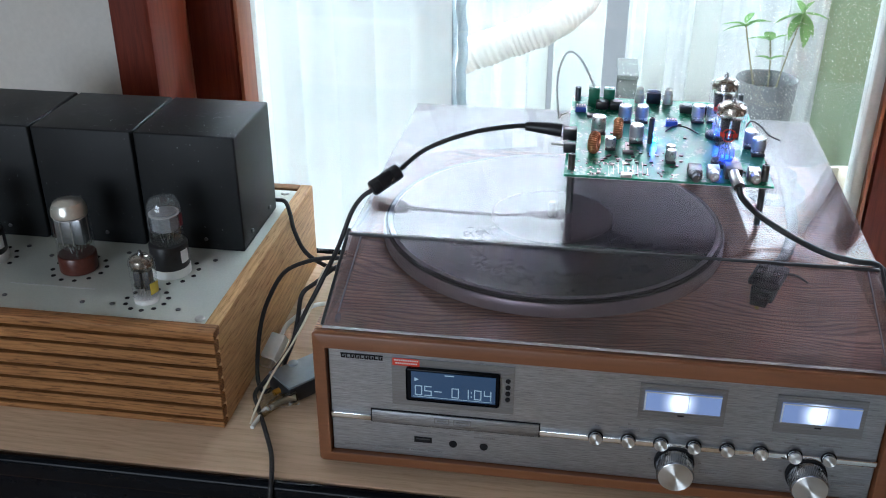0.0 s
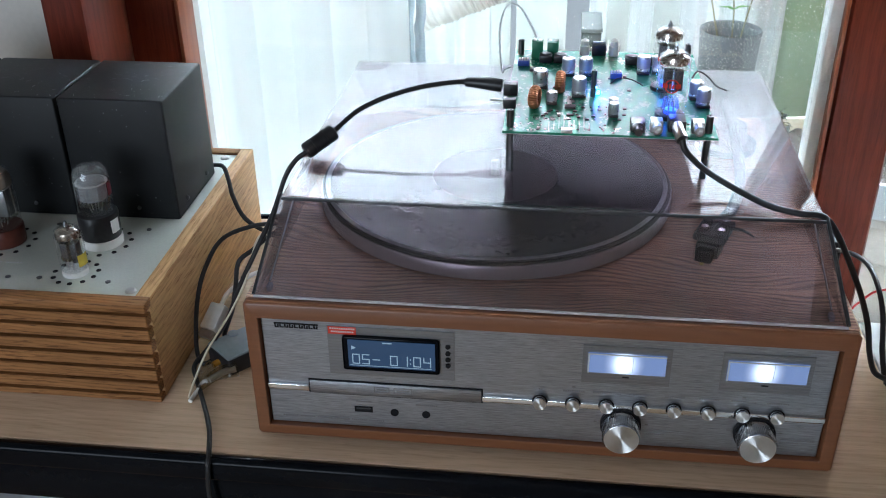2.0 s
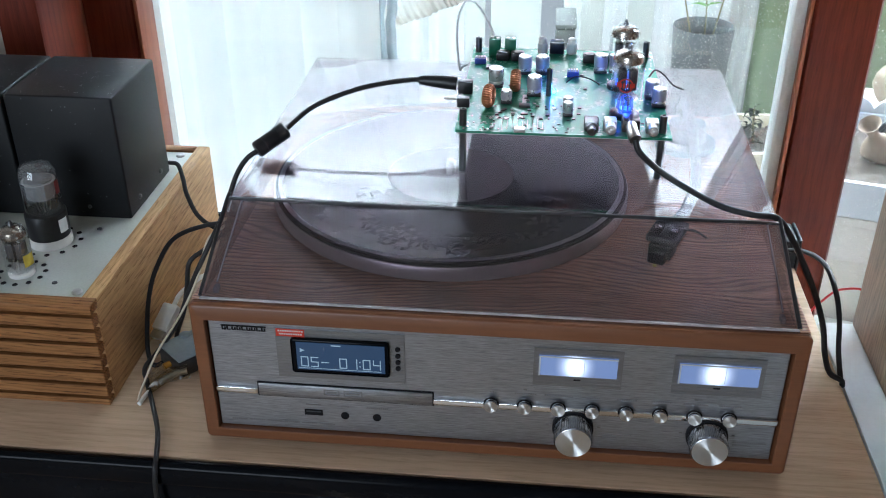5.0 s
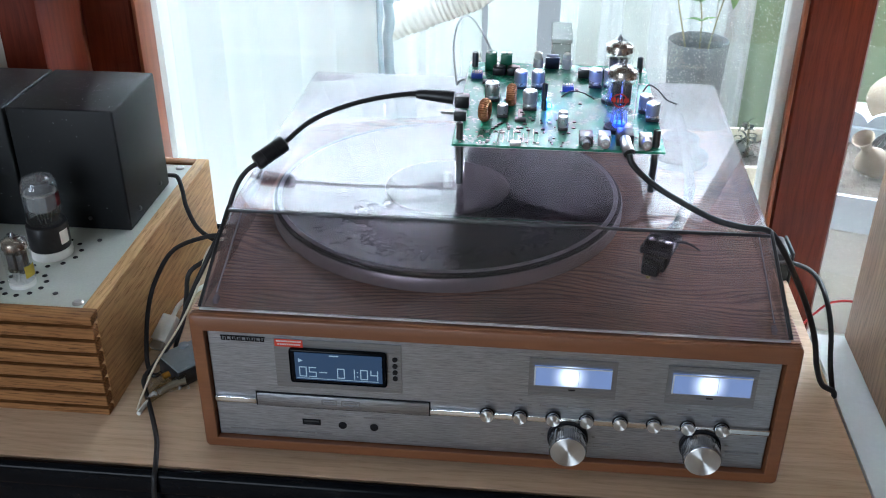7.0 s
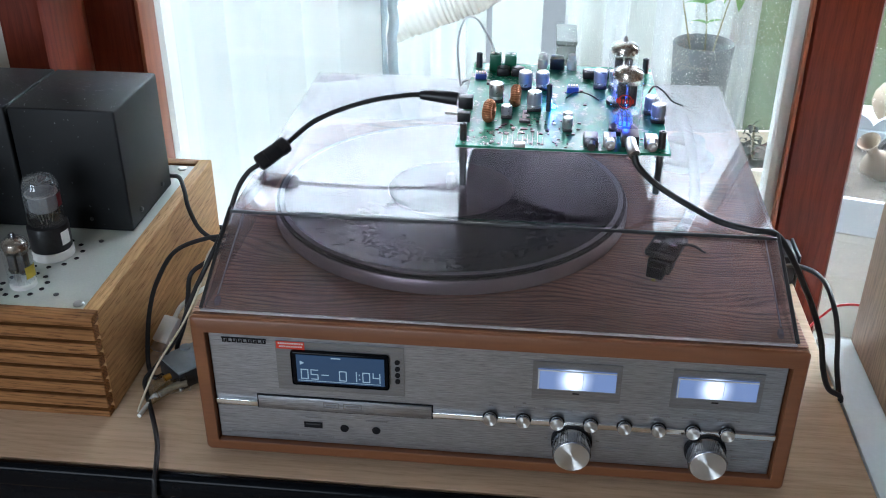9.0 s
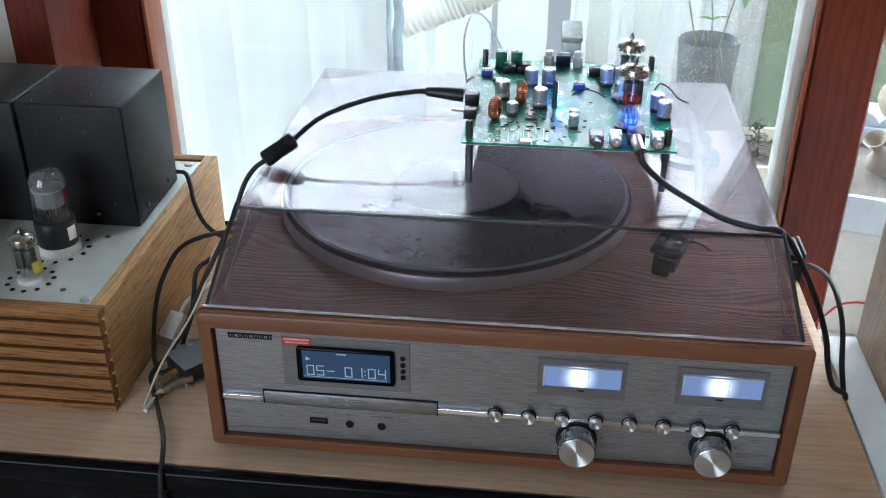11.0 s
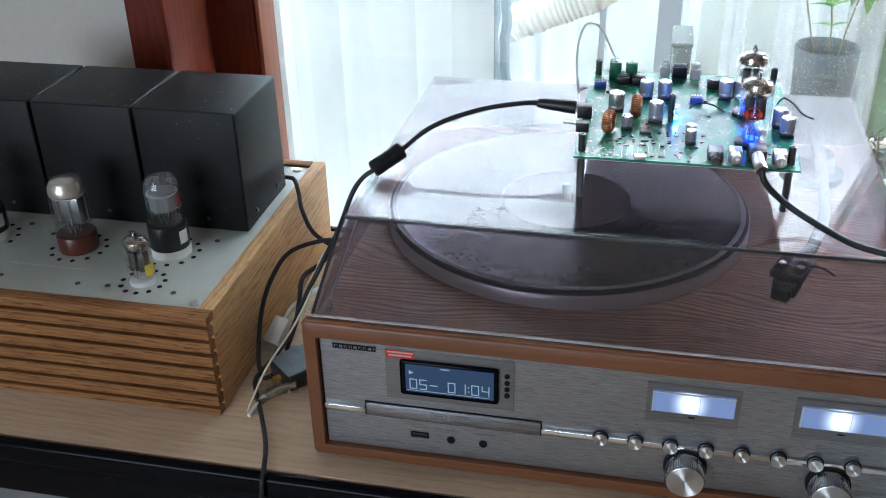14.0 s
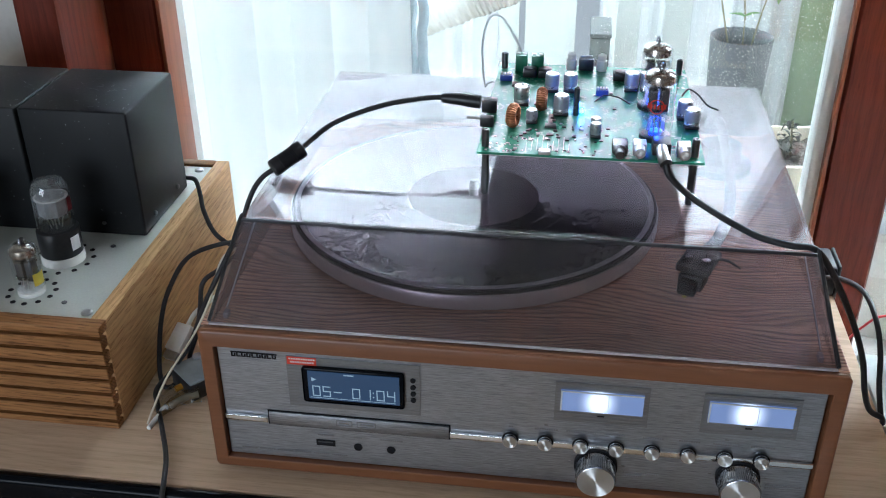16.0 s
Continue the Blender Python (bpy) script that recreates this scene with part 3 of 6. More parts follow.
hanging("sheer_curtain", -2.1, 2.3, 2.60, NET, "long white sheer valance above the balcony boards", z0=0.01, z1=0.50, fold=0.13, amp=0.02)
hanging("sheer_curtain", -0.30, 0.02, 2.56, CURTAIN, "white sheer curtain glowing with daylight")
hanging("sheer_curtain", 0.28, 0.86, 2.56, CURTAIN, "white sheer curtain with upright folds in daylight", fold=0.085)
hanging("sheer_curtain", 0.74, 0.855, 2.45, CURTAIN, "edge of a white sheer curtain before the netting", fold=0.05)
hanging("garden_net", 0.78, 1.40, 2.50, GREEN_CURTAIN, "grey-green garden netting hung against the light", fold=0.16, amp=0.02)
for x0, x1, y, z1 in ((-0.02, 0.04, 2.44, 0.0), (0.055, 0.21, 2.47, -0.17), (0.33, 0.40, 2.47, 0.0), (0.47, 0.55, 2.47, 0.0)):
    tagged(part("board", box(x0, x1, y, y + 0.02, FLOOR_Z, z1, 0.003), GREY_PANEL, at=((x0 + x1) / 2, y, FLOOR_Z)), "grey weathered board standing on the balcony", "board", "balcony boards")
crate = thing("storage_box", (0.283, 2.3, FLOOR_Z), "grey plastic storage box on the balcony floor", "box")
part("body", box(0.255, 0.310, 2.24, 2.40, FLOOR_Z, -0.39, 0.006), CRATE, crate)
part("lid", box(0.252, 0.313, 2.235, 2.405, -0.389, -0.375, 0.004), CRATE, crate)

# corrugated duct
duct = thing("flexible_duct", (0.0, 1.85, -0.15), "cream corrugated flexible duct hanging across the balcony", "duct")
line = curve_points([(-0.215, 1.80, -0.238), (-0.165, 1.80, -0.222), (-0.03, 1.80, -0.168), (0.08, 1.82, -0.122), (0.16, 1.95, -0.06), (0.20, 2.2, 0.06), (0.20, 2.55, 0.16)], 40)
bm = bmesh.new()
prev = None
for i, p in enumerate(line):
    d = (line[min(i + 1, len(line) - 1)] - line[max(i - 1, 0)]).normalized()
    s = d.cross(Vector((0, 0, 1))).normalized()
    u = s.cross(d)
    rad = 0.042 + (0.0013 if i % 4 < 2 else -0.0013) + 0.0012 * math.sin(i * 0.31)
    ring = [bm.verts.new(p + rad * (math.cos(2 * math.pi * k / 20) * s + math.sin(2 * math.pi * k / 20) * u)) for k in range(20)]
    if prev:
        for k in range(20):
            bm.faces.new([prev[k], prev[(k + 1) % 20], ring[(k + 1) % 20], ring[k]]).smooth = True
    prev = ring
part("hose", bm, HOSE, duct)
part("clamp", lathe([(0.046, -0.008), (0.048, -0.006), (0.048, 0.006), (0.046, 0.008)], (-0.215, 1.80, -0.238), 24, "x"), STEEL, duct)

# potted plant
plant = thing("potted_plant", (0.627, 2.0, FLOOR_Z), "young broad-leaved plant in a tall dark grey pot", "plant")
part("pot", lathe([(0, 0.0), (0.050, 0.0), (0.055, 0.01), (0.0770, 0.430), (0.0785, 0.442), (0.0765, 0.447), (0.0725, 0.442), (0.0685, 0.405), (0, 0.402)], (0.627, 2.0, FLOOR_Z), 40), POT, plant, "dusty dark grey pot")
part("soil", lathe([(0.0685, 0.405), (0.04, 0.409), (0, 0.412)], (0.627, 2.0, FLOOR_Z), 24), SOIL, plant)


def leaf(at, along, length, width, droop=0.25):
    """A pointed leaf with a fold along its midrib."""
    bm = bmesh.new()
    at, d = Vector(at), Vector(along).normalized()
    s = d.cross(Vector((0, 0.35, 1))).normalized()
    u = s.cross(d).normalized()
    rows = []
    for i in range(9):
        t = i / 8
        w = width * math.sin(math.pi * min(1, t * 0.94 + 0.06)) ** 0.8 * (1 - 0.25 * t) * 0.5
        c = at + d * length * t - Vector((0, 0, 1)) * droop * length * t * t
        rows.append([bm.verts.new(c - s * w + u * w * 0.35), bm.verts.new(c), bm.verts.new(c + s * w + u * w * 0.35)])
    for a, b2 in zip(rows, rows[1:]):
        for k in (0, 1):
            bm.faces.new([a[k], a[k + 1], b2[k + 1], b2[k]]).smooth = True
    bmesh.ops.solidify(bm, geom=bm.faces[:], thickness=0.0006)
    return bm


stems = (((0.600, 2.0, -0.333), (0.575, 2.0, -0.24), (0.553, 1.99, -0.155)),
         ((0.632, 2.0, -0.333), (0.628, 2.0, -0.25), (0.620, 2.0, -0.195)),
         ((0.650, 2.0, -0.333), (0.668, 2.0, -0.225), (0.690, 2.0, -0.125)))
for s3 in stems:
    part("stem", tube(s3, 0.0022, 6, 6), STEM, plant)
for at, to, ln, wd in (((0.553, 1.99, -0.155), (-1, -0.1, 0.25), 0.055, 0.016), ((0.553, 1.99, -0.158), (-1, 0.2, -0.1), 0.048, 0.014),
                       ((0.553, 1.99, -0.155), (1, -0.1, 0.45), 0.060, 0.022), ((0.553, 1.99, -0.150), (0.35, -0.3, 1), 0.040, 0.016),
                       ((0.553, 1.99, -0.160), (-0.1, -0.6, 0.4), 0.042, 0.024),
                       ((0.620, 2.0, -0.195), (-1, -0.2, 0.35), 0.055, 0.020), ((0.620, 2.0, -0.195), (-0.3, -0.4, 1), 0.036, 0.022),
                       ((0.620, 2.0, -0.195), (1, 0, 0.6), 0.050, 0.014), ((0.626, 2.0, -0.245), (-1, -0.2, 0.5), 0.040, 0.018),
                       ((0.626, 2.0, -0.245), (1, -0.2, 0.6), 0.042, 0.018),
                       ((0.690, 2.0, -0.125), (-1, -0.2, -0.1), 0.062, 0.026), ((0.690, 2.0, -0.125), (0.1, -0.5, -1), 0.060, 0.032),
                       ((0.690, 2.0, -0.125), (-0.5, -0.5, -0.7), 0.055, 0.030), ((0.690, 2.0, -0.125), (1, -0.2, 0.1), 0.055, 0.020),
                       ((0.690, 2.0, -0.125), (0.4, -0.5, -0.6), 0.048, 0.026), ((0.690, 2.0, -0.125), (0.5, 0.1, 0.9), 0.045, 0.022),
                       ((0.690, 2.0, -0.125), (-0.4, 0.1, 0.9), 0.045, 0.020)):
    part("leaf", leaf(at, to, ln * 1.15, wd * 1.55), LEAF, plant)


def trough(name, x0, x1, y0, y1, z0, z1, mat, label, turn=0.0, scallop=0.0):
    ob = thing(name, ((x0 + x1) / 2, (y0 + y1) / 2, z0), label, "planter", "balcony planters")
    w = 0.012
    bm = box(x0, x1, y0, y0 + w, z0, z1, 0.003)
    box(x0, x1, y1 - w, y1, z0, z1, 0.003, bm=bm)
    box(x0, x0 + w, y0 + w, y1 - w, z0, z1, 0.003, bm=bm)
    box(x1 - w, x1, y0 + w, y1 - w, z0, z1, 0.003, bm=bm)
    box(x0 + w, x1 - w, y0 + w, y1 - w, z0, z0 + 0.01, bm=bm)
    if scallop:
        for k in range(int((x1 - x0) / scallop)):
            lathe([(0, 0), (scallop * 0.55, 0), (scallop * 0.55, w), (0, w)], (x0 + scallop * (k + 0.5), y1 + w, z1 - 0.01), 24, "y", bm=bm)
    part("tub", bm, mat, ob)
    soil = bmesh.new()
    bmesh.ops.create_grid(soil, x_segments=40, y_segments=30, size=0.5)
    for v in soil.verts:
        v.co.x, v.co.y = x0 + w + (v.co.x + 0.5) * (x1 - x0 - 2 * w), y0 + w + (v.co.y + 0.5) * (y1 - y0 - 2 * w)
        v.co.z = z1 - 0.035 + 0.012 * noise.noise(v.co * 40) + 0.02 * noise.noise(v.co * 9)
    part("soil", soil, SOIL, ob)
    ob.rotation_euler.z = radians(turn)
    return ob


dry = thing("dried_plant", (0.775, 1.86, -0.555), "withered dark grey-brown plant in the cream planter", "plant")
rnd = random.Random(9)
for k in range(34):
    a, rise = rnd.uniform(0, 2 * math.pi), rnd.uniform(0.25, 1.1)
    part("leaf", leaf((0.752 + rnd.uniform(-0.018, 0.012), 1.86 + rnd.uniform(-0.02, 0.02), rnd.uniform(-0.555, -0.475)), (math.cos(a) * 0.6, math.sin(a) * 0.6, rise), rnd.uniform(0.035, 0.075), rnd.uniform(0.010, 0.020), 0.6), WITHERED, dry)
part("stem", tube([(0.765, 1.86, -0.555), (0.760, 1.86, -0.51), (0.755, 1.86, -0.46)], 0.003, 6, 5), STEM, dry)
trough("planter", 0.85, 1.45, 1.254, 1.660, -0.4795, -0.400, BLUE_WHITE, "pale blue planter with scalloped rim and dry soil", -15, 0.082)
low = thing("low_cabinet", (1.15, 1.474, FLOOR_Z), "grey-beige low cabinet under the blue planter", "cabinet")
part("top", box(0.857, 1.443, 1.256, 2.06, -0.500, -0.480, 0.004), TILE, low)
part("drawer", box(0.862, 1.438, 1.262, 2.05, -0.585, -0.5005, 0.004), TILE, low)
part("body", box(0.872, 1.428, 1.280, 2.04, FLOOR_Z, -0.5855, 0.003), HOSE, low)
low.rotation_euler.z = radians(-15)
trough("planter", 0.66, 0.86, 1.72, 1.98, FLOOR_Z, -0.52, CREAM, "cream plastic planter filled with gravelly soil", 4)
vase = thing("clay_jar", (0.965, 1.52, -0.442), "small pale clay jar lying tipped in the planter's soil", "jar")
jar = lathe([(0, 0), (0.018, 0.0005), (0.030, 0.007), (0.037, 0.020), (0.0375, 0.032), (0.033, 0.046), (0.024, 0.058), (0.0155, 0.068), (0.0115, 0.078), (0.0115, 0.088), (0.015, 0.099), (0.023, 0.112), (0.0245, 0.114), (0.0225, 0.113), (0.013, 0.099), (0.009, 0.086), (0.009, 0.074), (0, 0.066)], (0, 0, 0), 40)
jar.transform(Matrix.Translation((0.976, 1.548, -0.442)) @ Matrix.Rotation(radians(-30), 4, "Y") @ Matrix.Rotation(radians(18), 4, "X"))
part("jar_body", jar, CLAY, vase)
rock = bmesh.new()
bmesh.ops.create_icosphere(rock, subdivisions=3, radius=0.085)
for v in rock.verts:
    v.co *= 1 + 0.25 * noise.noise(v.co * 12)
    v.co = Vector((v.co.x * 1.2 + 1.15, v.co.y * 0.9 + 1.90, v.co.z - 0.405))
tagged(part("stone", rock, CLAY, at=(1.15, 1.90, -0.479)), "large tan stone on the low cabinet behind the planter", "stone")
drip = bmesh.new()
for k in range(5):
    tube([(0.955 + 0.012 * k, 1.58, -0.405), (0.985 + 0.014 * k, 1.585, -0.372 + 0.006 * k), (1.03 + 0.01 * k, 1.59, -0.362 - 0.010 * k), (1.09, 1.60, -0.43)], 0.0045, 6, 6, bm=drip)
tagged(part("dark_roots", drip, DARK_GREY, at=(1.0, 1.58, -0.43)), "dark twisted dry roots over the soil", "roots")

# ---- desk and what stands beside it ----
desk = thing("desk", (0.0, 0.16, FLOOR_Z), "narrow beige wood-grain desk with glossy black edges", "desk")
part("desktop", box(-0.95, 0.462, -0.0185, 0.338, -0.024, 0.0, 0.001), DESK, desk)
part("edge_band", box(-0.95, 0.462, -0.0290, -0.0188, -0.020, 0.0004, 0.0045, 4), GLOSS_BLACK, desk, "rounded glossy black front edge")
part("edge_band", box(-0.95, 0.462, 0.3385, 0.350, -0.020, 0.0008, 0.004, 3), GLOSS_BLACK, desk)
part("apron", box(-0.95, 0.455, -0.0245, -0.008, -0.0525, -0.0205, 0.001), GLOSS_BLACK, desk)
part("apron", box(-0.95, 0.455, 0.325, 0.340, -0.06, -0.0245, 0.001), BLACK, desk)
for lx in (-0.93, 0.425):
    for ly in (0.0, 0.30):
        part("leg", box(lx, lx + 0.025, ly, ly + 0.025, FLOOR_Z, -0.0245, 0.002), BLACK, desk)
part("shelf", box(-0.90, 0.42, 0.0, 0.32, -0.335, -0.315, 0.002), DESK, desk)
for lx in (-0.905, 0.42):
    part("bracket", box(lx, lx + 0.006, 0.0, 0.32, -0.36, -0.30), BLACK, desk)
tagged(part("plastic_tray", box(-0.62, -0.28, 0.03, 0.27, -0.3145, -0.285, 0.012, 3), BLUE_WHITE, at=(-0.45, 0.15, -0.315)), "pale blue plastic tray on the lower shelf", "tray")
tagged(part("wooden_block", box(-0.60, -0.375, 0.222, 0.262, -0.2845, -0.262, 0.003), OAK_X, at=(-0.5, 0.24, -0.285)), "honey-coloured wooden block on the tray", "wood block")
tagged(part("paper_stack", box(-0.20, 0.10, 0.05, 0.26, -0.3145, -0.29, 0.001), PAPER, at=(-0.05, 0.15, -0.315)), "stack of white paper on the lower shelf", "paper")
tagged(part("dark_jar", lathe([(0, 0), (0.03, 0), (0.032, 0.004), (0.032, 0.03), (0.028, 0.034), (0, 0.034)], (-0.24, 0.22, -0.315), 28), DARK_GREY, at=(-0.24, 0.22, -0.315)), "small dark round tin on the lower shelf", "tin")

stand = thing("speaker_stand", (0.66, -0.10, FLOOR_Z), "pale grey low cabinet beside the desk", "cabinet")
part("top", box(0.4645, 0.90, -0.50, 0.206, -0.022, -0.002, 0.002), CABINET, stand)
part("body", box(0.475, 0.89, -0.48, 0.19, FLOOR_Z, -0.0225, 0.002), CABINET, stand)
spk = thing("loudspeaker", (0.68, 0.05, -0.0015), "wood-veneered loudspeaker box on a grey cabinet", "speaker")
part("cabinet", box(0.492, 0.86, -0.45, 0.203, -0.0015, 0.62, 0.003), SPEAKER, spk, "brown oak-grain veneer")
part("grille", box(0.50, 0.85, -0.463, -0.4505, 0.01, 0.61, 0.004), BLACK, spk)

# ---- stereo with turntable ----
X0, X1, CASE_Z0, CASE_Z1 = -0.0095, 0.3945, 0.0085, 0.1225
unit = thing("record_player", (0.19, 0.17, 0.0), "retro wood-cased stereo with turntable, display and lit meters", "stereo")


part("case_lip", box(X0 + 0.0010, X1 - 0.0010, -0.0036, 0.0026, CASE_Z1 - 0.0110, CASE_Z1 - 0.0002, 0.0026, 4), CASE_TOP, unit, "rounded brown front lip")
part("case_top", box(X0 + 0.0008, X1 - 0.0008, 0.0027, 0.356, CASE_Z1 - 0.0115, CASE_Z1, 0.0006, 1), VENEER, unit, "walnut-grain veneered deck")


def front_ring():
    """The rounded brown frame round the front panel, one piece."""
    bm = bmesh.new()
    loops = []
    r0, seg = 0.0032, 5

    def loop(x0, x1, z0, z1, r, y):
        pts = []
        for cx, cz, a0 in ((x1 - r, z0 + r, -90), (x1 - r, z1 - r, 0), (x0 + r, z1 - r, 90), (x0 + r, z0 + r, 180)):
            for k in range(seg + 1):
                a = radians(a0 + 90 * k / seg)
                pts.append(bm.verts.new((cx + r * math.cos(a), y, cz + r * math.sin(a))))
        return pts

    zt = CASE_Z1 - 0.0006
    loops.append(loop(X0, X1, CASE_Z0, zt, r0, 0.012))
    loops.append(loop(X0, X1, CASE_Z0, zt, r0, -0.0026))
    loops.append(loop(X0 + 0.0006, X1 - 0.0006, CASE_Z0 + 0.0006, zt - 0.0006, r0, -0.0036))
    loops.append(loop(X0 + 0.0020, X1 - 0.0020, CASE_Z0 + 0.0020, zt - 0.0020, r0 - 0.001, -0.0042))
    loops.append(loop(-0.0005, 0.3855, 0.0168, 0.1100, 0.0008, -0.0042))
    loops.append(loop(0.0000, 0.3850, 0.0173, 0.1095, 0.0008, -0.0037))
    loops.append(loop(0.0000, 0.3850, 0.0173, 0.1095, 0.0008, 0.012))
    loops.append(loops[0])
    for a, b3 in zip(loops, loops[1:]):
        for k in range(len(a)):
            bm.faces.new([a[k], a[(k + 1) % len(a)], b3[(k + 1) % len(a)], b3[k]]).smooth = True
    bmesh.ops.recalc_face_normals(bm, faces=bm.faces[:])
    return bm


part("front_frame", front_ring(), CASE, unit, "smooth brown front frame")
for sx0 in (X0, X1 - 0.0095):
    part("case_side", box(sx0 + 0.0003, sx0 + 0.0092, 0.0122, 0.356, CASE_Z0 + 0.0005, CASE_Z1 - 0.0117), CASE, unit)
part("case_bottom", box(X0 + 0.0096, X1 - 0.0096, 0.0125, 0.35, CASE_Z0, CASE_Z0 + 0.008), BLACK, unit)
part("case_back", box(X0 + 0.0096, X1 - 0.0096, 0.3505, 0.356, CASE_Z0, CASE_Z1 - 0.0117), BLACK, unit)
part("shadow_gap", box(-0.0001, 0.3852, 0.0085, 0.0115, 0.0172, 0.1096), BLACK, unit, "black recess round the front panel")
for fx in (0.02, 0.365):
    for fy in (0.025, 0.32):
        part("foot", lathe([(0, 0), (0.014, 0), (0.015, 0.001), (0.015, 0.0083), (0, 0.0083)], (fx, fy, 0.0), 20), RUBBER, unit)

panel = part("front_panel", box(0.0010, 0.3836, 0.0, 0.008, 0.0178, 0.1088, 0.0006, 1), ALU, unit, "brushed aluminium front panel")
part("trim_strip", box(0.0008, 0.031, -0.0022, -0.0002, 0.0482, 0.0532, 0.0009), BRIGHT, panel, "bright polished strip")
part("trim_strip", box(0.1535, 0.3842, -0.0022, -0.0002, 0.0482, 0.0532, 0.0009), BRIGHT, panel)
tray = part("disc_tray", box(0.0315, 0.153, -0.0014, -0.0002, 0.0472, 0.0575, 0.0003), ALU, panel, "closed disc tray")
part("tray_gap", box(0.0305, 0.154, -0.0003, -0.0001, 0.0462, 0.0585), INK, panel)
for a, b2 in ((0.0775, 0.0885), (0.0915, 0.1045)):
    bm = bmesh.new()
    for u0, u1, w0, w1 in ((a, b2, 0.0547, 0.0553), (a, b2, 0.0507, 0.0513), (a, a + 0.0006, 0.0513, 0.0547), (b2 - 0.0006, b2, 0.0513, 0.0547), (a + 0.002, b2 - 0.002, 0.0525, 0.0535)):
        bar(u0, u1, w0, w1, -0.0014, bm)
    part("disc_mark", bm, FAINT, panel, "faint outlined mark")

# display
part("display_plate", box(0.047, 0.1345, -0.0009, -0.0001, 0.0645, 0.1045), ALU_DARK, panel, "grey lined display surround")
line1 = part("line", bar(0.0475, 0.134, 0.0655, 0.0660, -0.0009, None, 0.0002), FAINT, panel)
for k in range(1, 16):
    again(line1, 0, 0, k * 0.0024)
bez = part("display_bezel", box(0.0575, 0.1245, -0.0034, -0.0012, 0.0705, 0.0985, 0.002, 3), GLOSS_BLACK, panel, "glossy black bezel")
part("lcd", box(0.0615, 0.1215, -0.0040, -0.0035, 0.0740, 0.0962), LCD, panel, "backlit blue display")
SEG = {"0": "abcdef", "1": "bc", "2": "abged", "3": "abgcd", "4": "fgbc", "5": "afgcd", "6": "afgedc", "7": "abc", "8": "abcdefg", "9": "abcdfg", "-": "g"}


def digit(ch, x, z, w, h, s, bm):
    on = SEG[ch]
    for q, (u0, u1, v0, v1) in {"a": (0, w, h - s, h), "d": (0, w, 0, s), "g": (0, w, h / 2 - s / 2, h / 2 + s / 2), "f": (0, s, h / 2, h),
                                "e": (0, s, 0, h / 2), "b": (w - s, w, h / 2, h), "c": (w - s, w, 0, h / 2)}.items():
        if q in on:
            bar(x + u0, x + u1, z + v0, z + v1, -0.0040, bm, 0.0002)


bm = bmesh.new()
for ch, x in (("0", 0.0642), ("5", 0.0710), ("-", 0.0782), ("0", 0.0905), ("1", 0.0975), ("0", 0.1065), ("4", 0.1135)):
    digit(ch, x, 0.0766, 0.0052, 0.0082, 0.00062, bm)
for z in (0.0785, 0.0820):
    bar(0.1041, 0.1049, z, z + 0.0009, -0.0040, bm, 0.0002)
bar(0.0625, 0.1190, 0.0752, 0.0755, -0.0040, bm, 0.0002)
bar(0.0855, 0.0920, 0.0945, 0.0953, -0.0040, bm, 0.0002)
v = [bm.verts.new(p) for p in ((0.0640, -0.0042, 0.0883), (0.0640, -0.0042, 0.0917), (0.0672, -0.0042, 0.0900))]
bm.faces.new(v)
part("lcd_digits", bm, DIGIT, panel, "pale digits 05- 01:04")
for z in (0.093, 0.0875, 0.0823, 0.0772):
    part("indicator", lathe([(0, 0.0012), (0.0017, 0.0012), (0.0018, 0.0008), (0.0018, 0.0)], (0.130, -0.0008, z), 14, "y"), INK, panel)
part("red_sticker", box(0.0478, 0.0672, -0.0013, -0.0010, 0.0985, 0.1045), RED, panel, "red sticker with two white lines")
bm = bmesh.new()
for z, a, b2 in ((0.1025, 0.0492, 0.0655), (0.1000, 0.0500, 0.0648)):
    x = a
    while x < b2:
        bar(x, x + 0.0011, z, z + 0.0011, -0.0013, bm, 0.0002)
        x += 0.0016
part("sticker_print", bm, PAPER, panel)
bm = bmesh.new()
bar(0.0100, 0.0410, 0.1036, 0.1046, -0.0001, bm)
for k in range(9):
    x = 0.0104 + k * 0.0034
    bar(x, x + 0.0029, 0.1006, 0.1013, -0.0001, bm)
    bar(x, x + 0.0010, 0.1013, 0.1036, -0.0001, bm)
    if k % 3 != 1:
        bar(x + 0.0019, x + 0.0029, 0.1013, 0.1030, -0.0001, bm)
part("maker_mark", bm, INK, panel, "black slanted maker's mark drawn as bars")

